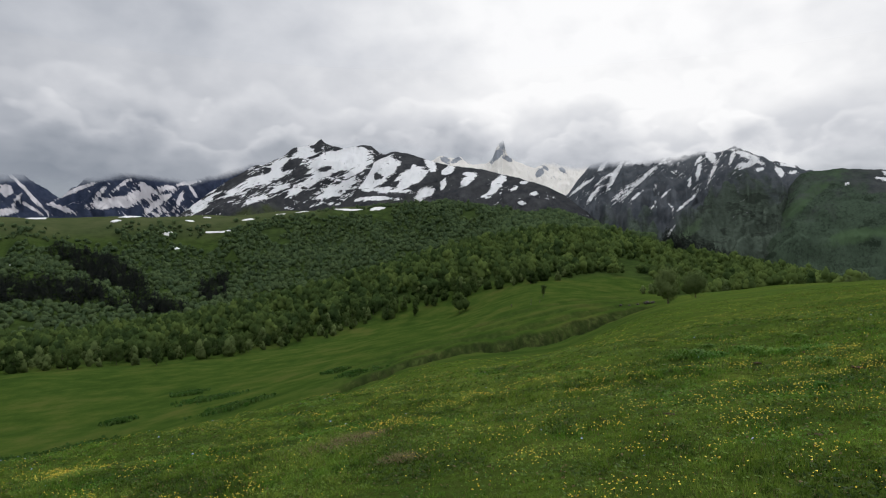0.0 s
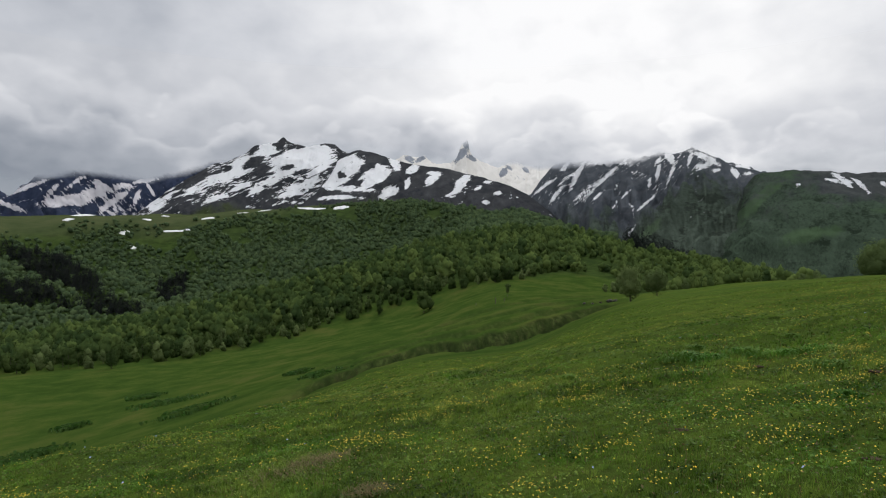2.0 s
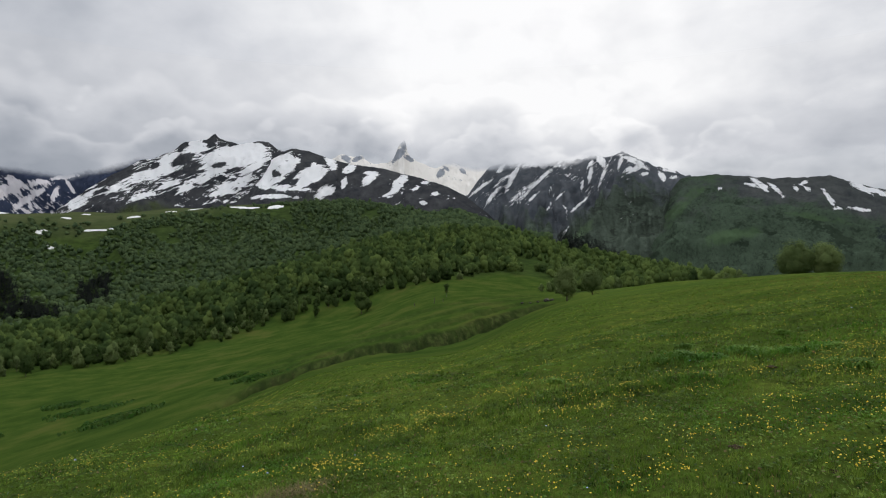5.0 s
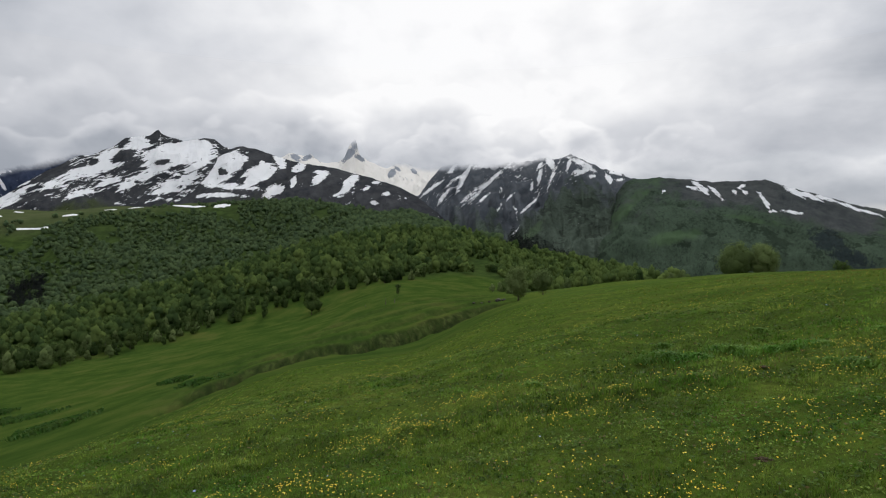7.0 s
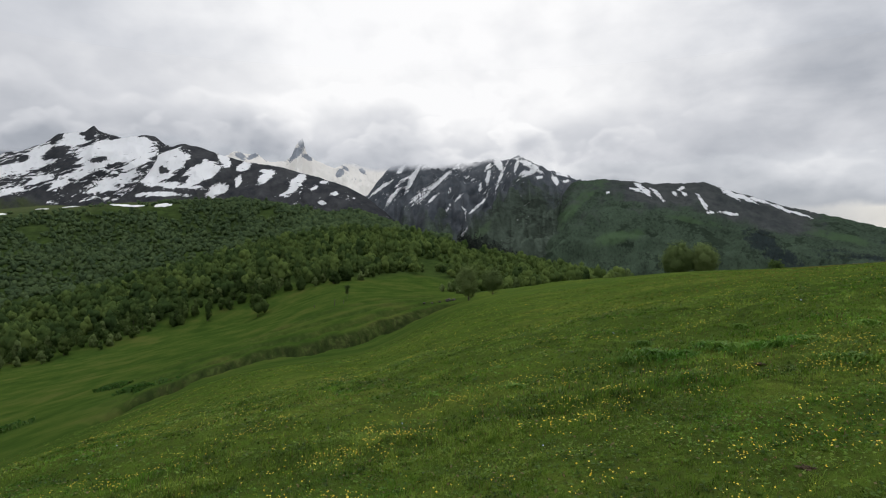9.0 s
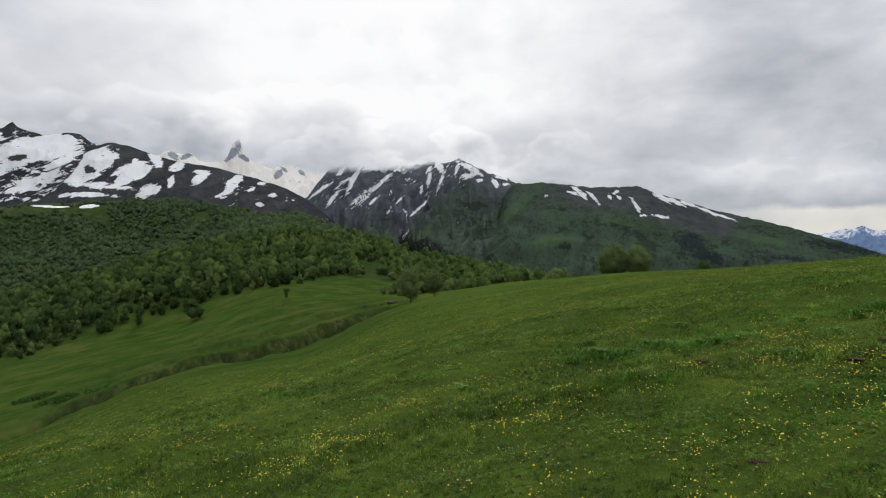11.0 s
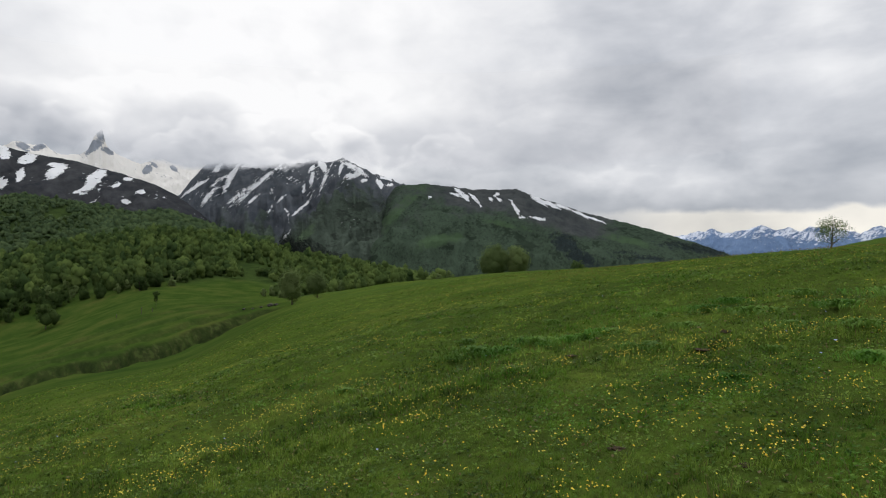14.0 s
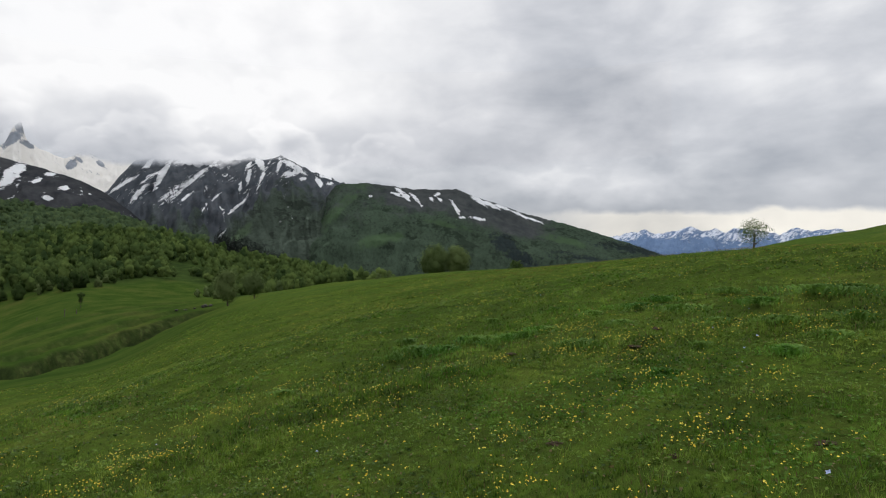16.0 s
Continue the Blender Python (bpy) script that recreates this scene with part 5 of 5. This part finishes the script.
def tufts(rng, n, near, far, each, high, wide, curved):
    """Tussocks: blades that lean outwards from a common root."""
    x, y, r = fan(rng, n, near, far)
    lush = fbm(x * 0.33, y * 0.33, 3, 82) + 0.6 * fbm(x * 1.6, y * 1.6, 3, 81)
    knot = knots_of(x, y, near)
    keep = rng.rand(n) < np.clip(0.75 + 0.6 * lush + 0.7 * knot, 0.3, 1)
    x, y, lush, knot = x[keep], y[keep], lush[keep], knot[keep]
    n = len(x)
    size = np.clip(0.9 + 0.8 * lush + 0.9 * knot, 0.5, 2.2) * rng.uniform(0.6, 1.4, n)
    k = np.repeat(np.arange(n), each)
    tone = tone_of(rng, knot, near)
    m = len(k)
    a = rng.uniform(0, 2 * np.pi, m)
    sp = rng.uniform(0, 1, m)
    out = np.stack([np.cos(a), np.sin(a), 0 * a], -1)
    h = high * size[k] * rng.uniform(0.55, 1.15, m)
    base = np.stack([x[k], y[k], 0 * a], -1) + out * (sp * 0.35 * h)[:, None]
    base[:, 2] = land(base[:, 0], base[:, 1]) - 0.01
    side = np.stack([-np.sin(a), np.cos(a), 0 * a], -1) * (wide * 0.5 * rng.uniform(0.6, 1.3, m))[:, None]
    lean = (0.15 + 0.75 * sp * rng.uniform(0.5, 1.2, m)) * h
    tip = base + out * lean[:, None]
    tip[:, 2] += h * np.sqrt(np.clip(1 - (lean / h) ** 2, 0.15, 1))
    if not curved:
        return np.stack([base - side, base + side, tip], 1).reshape(-1, 3), np.arange(3 * m).reshape(-1, 3), np.repeat(tone[k], 3)
    mid = base + out * (lean * 0.3)[:, None]
    mid[:, 2] += h * 0.6
    co = np.stack([base - side, base + side, mid - side * 0.85, mid + side * 0.85, tip], 1).reshape(-1, 3)
    i = np.arange(m)[:, None] * 5
    return co, np.concatenate([i + [0, 1, 3], i + [0, 3, 2], i + [2, 3, 4]]), np.repeat(tone[k], 5)


def grass():
    rng = rnd(600)
    for name, what, make, args in (("grass", "short uneven grazed meadow grass", blades, (120000, 1.0, 8.0, 0.030, 0.0080, False)),
                                   ("grass", "small green tussocks of meadow grass", tufts, (52000, 1.0, 8.5, 6, 0.046, 0.0075, False)),
                                   ("grass", "a few longer stalks of meadow grass", tufts, (260, 1.0, 9.0, 5, 0.11, 0.005, True)),
                                   ("grass", "short uneven grazed meadow grass", tufts, (70000, 8.0, 18.0, 5, 0.050, 0.012, False)),
                                   ("grass", "meadow grass farther up the slope", tufts, (60000, 17.0, 38.0, 4, 0.050, 0.024, False)),
                                   ("grass", "meadow grass along the brow", tufts, (60000, 36.0, 95.0, 3, 0.060, 0.07, False))):
        co, faces, tone = make(rng, *args)
        tagged(sheet(name, co, faces, BLADE, smooth=False, attrs=[("tone", "FLOAT", tone)]), what, "grass", kind="stuff")


def clover():
    """Low round leaves between the blades."""
    rng = rnd(650)
    out, tone = [], []
    for n, near, far, size in ((66000, 1.0, 9.0, 0.0135), (56000, 9.0, 22.0, 0.022)):
        x, y, r = fan(rng, n, near, far)
        f = fbm(x * 0.9, y * 0.9, 3, 86) + 0.5 * fbm(x * 3.1, y * 3.1, 2, 87)
        keep = rng.rand(n) < np.clip(0.5 + 1.1 * f, 0.05, 1)
        x, y = x[keep], y[keep]
        n = len(x)
        c = np.stack([x, y, land(x, y) + rng.uniform(0.015, 0.06, n)], -1)
        nrm = rng.normal(size=(n, 3)) * 0.4 + [0, 0, 1]
        t = np.cross(nrm, rng.normal(size=(n, 3)))
        t /= np.linalg.norm(t, axis=1)[:, None]
        b = np.cross(nrm, t)
        b /= np.linalg.norm(b, axis=1)[:, None]
        s = (size * rng.uniform(0.6, 1.4, n))[:, None]
        out.append(np.stack([c - t * s, c - b * s * 0.7, c + t * s, c + b * s * 0.7], 1).reshape(-1, 3))
        tone.append(rng.uniform(0.05, 0.8, n).repeat(4))
    co = np.concatenate(out)
    tagged(sheet("clover", co, np.arange(len(co)).reshape(-1, 4), BLADE, smooth=False, attrs=[("tone", "FLOAT", np.concatenate(tone))]), "low round clover leaves between the grass", "clover", kind="stuff")


clover()


def rosettes():
    """Low leafy herbs: a few broad leaves spread from one root."""
    rng = rnd(660)
    out, tone = [], []
    for n, near, far, size in ((9000, 1.0, 9.0, 0.030), (7000, 9.0, 20.0, 0.042)):
        x, y, r = fan(rng, n, near, far)
        f = fbm(x * 0.7, y * 0.7, 3, 88)
        keep = rng.rand(n) < np.clip(0.55 + 1.2 * f, 0.08, 1)
        k = np.repeat(np.where(keep)[0], 5)
        m = len(k)
        a = rng.uniform(0, 6.28, m)
        s = size * rng.uniform(0.5, 1.4, m)
        rise = rng.uniform(0.15, 0.9, m)
        outw = np.stack([np.cos(a), np.sin(a), rise], -1)
        side = np.stack([-np.sin(a), np.cos(a), rng.normal(size=m) * 0.2], -1) * (s * rng.uniform(0.18, 0.34, m))[:, None]
        root = np.stack([x[k], y[k], land(x[k], y[k])], -1)
        mid = root + outw * (s * 0.6)[:, None]
        tip = root + outw * s[:, None] * [1, 1, 0.75]
        out.append(np.stack([root, mid + side, tip, mid - side], 1).reshape(-1, 3))
        tone.append(np.repeat(rng.uniform(0, 0.6, n)[k], 4))
    co = np.concatenate(out)
    tagged(sheet("meadow_herbs", co, np.arange(len(co)).reshape(-1, 4), BLADE, smooth=False, attrs=[("tone", "FLOAT", np.concatenate(tone))]), "low leafy herbs among the grass", "herbs", kind="stuff")


rosettes()
grass()


def blossoms(rng, x, y, high, size, petals):
    """Flower heads: a shallow cup of petals on a thin stalk."""
    n = len(x)
    z = land(x, y)
    h = high * rng.uniform(0.6, 1.3, n)
    top = np.stack([x, y, z + h], -1)
    tilt = rng.normal(size=(n, 3)) * 0.35 + [-0.05, -0.25, 1.0]
    tilt /= np.linalg.norm(tilt, axis=1)[:, None]
    t = np.cross(tilt, [1.0, 0.2, 0])
    t /= np.linalg.norm(t, axis=1)[:, None]
    b = np.cross(tilt, t)
    s = (size * rng.uniform(0.5, 1.35, n))[:, None]
    co, faces = [], []
    step = 2 * petals + 1
    ring_co = [top]
    for k in range(2 * petals):
        a = math.pi * k / petals
        f = 1.0 if k % 2 else 0.62
        ring_co.append(top + (t * math.cos(a) + b * math.sin(a)) * s * f + tilt * s * (0.35 if k % 2 else 0.2))
    co = np.stack(ring_co, 1).reshape(-1, 3)
    base = np.arange(n)[:, None] * step
    for k in range(2 * petals):
        faces.append(base + [0, 1 + k, 1 + (k + 1) % (2 * petals)])
    stalk = np.stack([np.stack([x - 0.0012, y, z], -1), np.stack([x + 0.0012, y, z], -1), top - tilt * s * 0.1], 1).reshape(-1, 3)
    return co, np.concatenate(faces), stalk


def flowers():
    rng = rnd(700)

    def spread(n, near, far, thin):
        r = near * (far / near) ** rng.uniform(0, 1, n) if near > 5 else np.sqrt(rng.uniform(near**2, far**2, n))
        a = np.radians(rng.uniform(-50, 86, n))
        x, y = EYE.x + r * np.sin(a), EYE.y + r * np.cos(a)
        f = 0.85 * fbm(x * 0.45, y * 0.45, 3, 91) + 0.65 * fbm(x * 1.9, y * 1.9, 2, 92) + 0.10 * soft(np.degrees(a), 15, 60) - 0.05
        keep = rng.rand(n) < np.clip((f + thin) * 1.6, 0.03, 1)
        return x[keep], y[keep], r[keep]

    for n, near, far, thin, high, petals in ((30000, 1.5, 9.0, 0.05, 0.07, 3), (80000, 8.0, 60.0, -0.02, 0.075, 2)):
        x, y, r = spread(n, near, far, thin)
        co, faces, stalk = blossoms(rng, x, y, high * (1 + r / 90), (0.0080 if near < 5 else 0.0078) * (1 + np.maximum(r - 8, 0) / 70), petals)
        tagged(sheet("yellow_flowers", co, faces, PETAL, smooth=False), "small yellow buttercups scattered in the grass", "flowers", kind="stuff")
        if near < 5:
            tagged(sheet("flower_stalks", stalk, np.arange(len(stalk)).reshape(-1, 3), WEED, smooth=False), "thin green flower stalks", "flower stalks", kind="stuff")
    x, y, r = fan(rng, 70, 3.0, 14.0)
    co, faces, stalk = blossoms(rng, x, y, 0.14, 0.014, 4)
    tagged(sheet("blue_flowers", co, faces, PETAL_BLUE, smooth=False), "few pale blue meadow flowers", "flowers", kind="stuff")


flowers()


def weed(rng, wide, high, leaves):
    """A clump of broad weed leaves, tallest in its middle and ragged at its edge."""
    n = leaves
    a = rng.uniform(0, 6.28, n)
    rad = np.abs(rng.normal(size=n)) * wide * 0.34 * (1 + 0.45 * np.sin(2 * a + rng.uniform(0, 6)))
    root = np.stack([np.cos(a) * rad, np.sin(a) * rad, 0 * a - 0.02], -1)
    b = rng.uniform(0, 6.28, n)
    out = np.stack([np.cos(b), np.sin(b), 0 * b], -1)
    side = np.stack([-np.sin(b), np.cos(b), 0.25 * rng.normal(size=n)], -1)
    l = (high * rng.uniform(0.5, 1.2, n) * np.exp(-(rad / wide / 0.5) ** 2))[:, None]
    up = np.array([0, 0, 1.0])
    w = l * rng.uniform(0.09, 0.18, (n, 1))
    m1, m2, tip = root + out * l * 0.15 + up * l * 0.5, root + out * l * 0.4 + up * l * 0.85, root + out * l * 0.75 + up * l * 0.95
    co = np.stack([root, m1 - side * w * 0.7, m1 + side * w * 0.7, m2 - side * w, m2 + side * w, tip], 1).reshape(-1, 3)
    i = np.arange(n)[:, None] * 6
    return co, np.concatenate([i + [0, 2, 1], i + [1, 2, 4], i + [1, 4, 3], i + [3, 4, 5]])


WEEDS = ((START, 22.3, -9.0, 1.1), (START, 24.0, -8.9, 0.6), (START, 26.4, -8.4, 0.9), (START, 29.0, -8.2, 0.6), (END, 57.2, -4.9, 0.9), (END, 60.9, -5.0, 1.0), (END, 55.4, -6.4, 0.6), (END, 49.0, -7.2, 0.8),
         (END, 46.9, -7.6, 0.5), (END, 70.5, -3.2, 1.2), (END, 72.6, -3.0, 1.0), (END, 66.5, -4.2, 0.8), (END, 63.2, -6.0, 0.6), (END, 59.0, -10.5, 0.35), (END, 68.4, -8.0, 0.5), (START, 12.8, -11.0, 0.4), (START, 20.6, -9.3, 0.5), (START, 31.5, -8.8, 0.7), (END, 53.0, -5.6, 0.5), (END, 58.8, -4.2, 0.7),
         (END, 64.0, -3.4, 0.8), (END, 68.0, -5.6, 0.6), (END, 73.0, -5.0, 0.7), (END, 44.0, -6.4, 0.4), (END, 51.0, -8.4, 0.4), (END, 36.5, -8.2, 0.4), (END, 62.0, -8.0, 0.35), (END, 71.5, -6.6, 0.5))
for i, (eye, az, el, wide) in enumerate(WEEDS):
    x, y, z, r = foot(az, el, 3, 120, eye)
    co, faces = weed(rnd(800 + i), wide * 1.5, 0.065 + 0.045 * wide, int(170 + 460 * wide))
    ob = sheet("weed_clump", co, faces, WEED, smooth=False)
    ob.matrix_basis = pose(x, y, z, 0, 0, i * 50)
    tagged(ob, "tall dark green clump of weeds in the grass", "weed", "weed clumps in the meadow", kind="stuff")


def lump(name, label, category, mat, seed, size, flat, rough=0.3, group="", cuts=3):
    """Rounded uneven lump: a mound of earth or a stone."""
    bm = bmesh.new()
    bmesh.ops.create_icosphere(bm, subdivisions=cuts, radius=1.0)
    for v in bm.verts:
        n = noise.fractal(v.co * 1.4 + Vector((seed * 3.1, 0, 0)), 0.9, 2.1, 4)
        v.co *= 1 + rough * n
        v.co = Vector((v.co.x * size, v.co.y * size * 0.8, v.co.z * size * flat))
    me = bpy.data.meshes.new(name)
    bm.to_mesh(me)
    bm.free()
    me.polygons.foreach_set("use_smooth", [True] * len(me.polygons))
    me.materials.append(mat)
    return tagged(new(name, me), label, category, group)


for i, (az, el, size) in enumerate(((56.8, -8.2, 0.12), (45.7, -9.2, 0.08), (49.7, -16.7, 0.075), (60.0, -16.9, 0.06), (71.1, -14.6, 0.08), (58.5, -6.6, 0.10))):
    x, y, z, r = foot(az, el, 3, 120, END)
    ob = lump("molehill", "low mound of bare brown earth in the grass", "molehill", EARTH, i, size * 0.85, 0.13, 0.9, "molehills in the meadow")
    ob.location = (x, y, z - size * 0.02)

for i, (az, el, size) in enumerate(((18.4, -4.72, 0.9), (18.9, -4.68, 0.7), (17.6, -4.85, 0.45), (16.9, -4.95, 0.4), (16.2, -4.95, 0.5))):
    x, y, z, r = foot(az, el, 60)
    ob = lump("boulder", "dark weathered boulder beside the cart track", "boulder", ROCK, 20 + i, size, 0.6, 0.45, "boulders beside the track")
    ob.location = (x, y, z + size * 0.2)


def post(az, el, h):
    x, y, z, r = foot(az, el, 60)
    bm = bmesh.new()
    bmesh.ops.create_cone(bm, cap_ends=True, segments=8, radius1=0.13, radius2=0.10, depth=h + 0.4)
    for v in bm.verts:
        v.co.x += 0.05 * v.co.z
    bmesh.ops.bevel(bm, geom=[e for e in bm.edges if e.calc_length() < 0.2], offset=0.015, segments=1, affect="EDGES")
    me = bpy.data.meshes.new("fence_post")
    bm.to_mesh(me)
    bm.free()
    me.materials.append(WOOD)
    ob = new("fence_post", me)
    ob.location = (x, y, z + h / 2 - 0.2)
    tagged(ob, "leaning weathered wooden post in the hollow", "post", "old fence posts")


for az, el, h in ((8.2, -5.05, 2.6), (9.0, -4.9, 1.6), (6.4, -5.25, 1.2)):
    post(az, el, h)


# lush weeds far down in the hollow
def weed_bed(az, el, wide, seed):
    x, y, z, r = foot(az, el, 40)
    rng = rnd(seed)
    n = 900
    px, py = x + rng.normal(size=n) * wide * 0.5, y + rng.normal(size=n) * wide * 0.42
    pz = land(px, py)
    a = rng.uniform(0, 6.28, n)
    h = rng.uniform(0.35, 0.9, n)
    side = np.stack([np.cos(a), np.sin(a), 0 * a], -1) * (h * 0.5)[:, None]
    root = np.stack([px, py, pz - 0.05], -1)
    tip = root + np.stack([np.sin(a) * h * 0.4, -np.cos(a) * h * 0.4, h], -1)
    co = np.stack([root - side * 0.3, root + side * 0.3, tip + side, tip - side], 1).reshape(-1, 3)
    ob = sheet("weed_bed", co, np.arange(len(co)).reshape(-1, 4), WEED_DAMP, smooth=False)
    tagged(ob, "bed of lush dark weeds in the damp hollow", "weeds", "weed beds in the hollow", kind="stuff")


for i, (az, el, wide) in enumerate(((-20.5, -12.8, 7), (-18.4, -13.6, 6), (-22.3, -12.2, 4), (-34.5, -16.0, 9), (-30.5, -15.6, 6), (-7.4, -11.3, 4), (-9.6, -11.0, 3), (-27.5, -13.9, 3))):
    weed_bed(az, el, wide, 950 + i)


def dry_mat(az, el, wide, seed):
    """Last year's grass, lying flat and pale."""
    x, y, z, r = foot(az, el, 3, 60, START)
    rng = rnd(seed)
    n = 500
    px, py = x + rng.normal(size=n) * wide * 0.4, y + rng.normal(size=n) * wide * 0.28
    a = rng.uniform(0, 6.28, n)
    l = rng.uniform(0.05, 0.13, n)
    root = np.stack([px, py, land(px, py) + 0.01], -1)
    tip = root + np.stack([np.cos(a) * l, np.sin(a) * l, rng.uniform(0.02, 0.06, n)], -1)
    side = np.stack([-np.sin(a), np.cos(a), 0 * a], -1) * 0.0035
    co = np.stack([root - side, root + side, tip], 1).reshape(-1, 3)
    ob = sheet("dry_grass", co, np.arange(len(co)).reshape(-1, 3), STRAW, smooth=False)
    tagged(ob, "pale flattened patch of last year's grass", "dry grass", "dry grass patches", kind="stuff")


for i, (az, el, wide) in enumerate(((-9.4, -17.2, 0.7), (-7.6, -16.6, 0.5), (-4.0, -18.6, 0.3))):
    dry_mat(az, el, wide, 900 + i)


def sorrel():
    """Reddish seed heads on thin stalks, thick along the brow."""
    rng = rnd(980)
    x, y, r = fan(rng, 17000, 12.0, 70.0, 30.0, 84.0)
    f = fbm(x * 0.12, y * 0.12, 3, 95) + 0.4 * fbm(x * 0.9, y * 0.9, 2, 96) - 0.25 * (1 - soft(r, 18, 40))
    keep = rng.rand(len(x)) < np.clip(f * 1.5, 0.0, 0.9)
    x, y, r = x[keep], y[keep], r[keep]
    n = len(x)
    a = rng.uniform(0, 6.28, n)
    h = rng.uniform(0.10, 0.20, n)
    w = 0.007 + 0.00025 * r
    root = np.stack([x, y, land(x, y)], -1)
    side = np.stack([np.cos(a) * w, np.sin(a) * w, 0 * a], -1)
    top = root + np.stack([rng.normal(size=n) * 0.03, rng.normal(size=n) * 0.03, h], -1)
    mid = root * 0.45 + top * 0.55
    co = np.stack([mid, mid + side + [0, 0, 0.04], top, mid - side + [0, 0, 0.04]], 1).reshape(-1, 3)
    tagged(sheet("sorrel", co, np.arange(len(co)).reshape(-1, 4), SORREL, smooth=False), "reddish brown sorrel heads along the brow", "sorrel", kind="stuff")


sorrel()
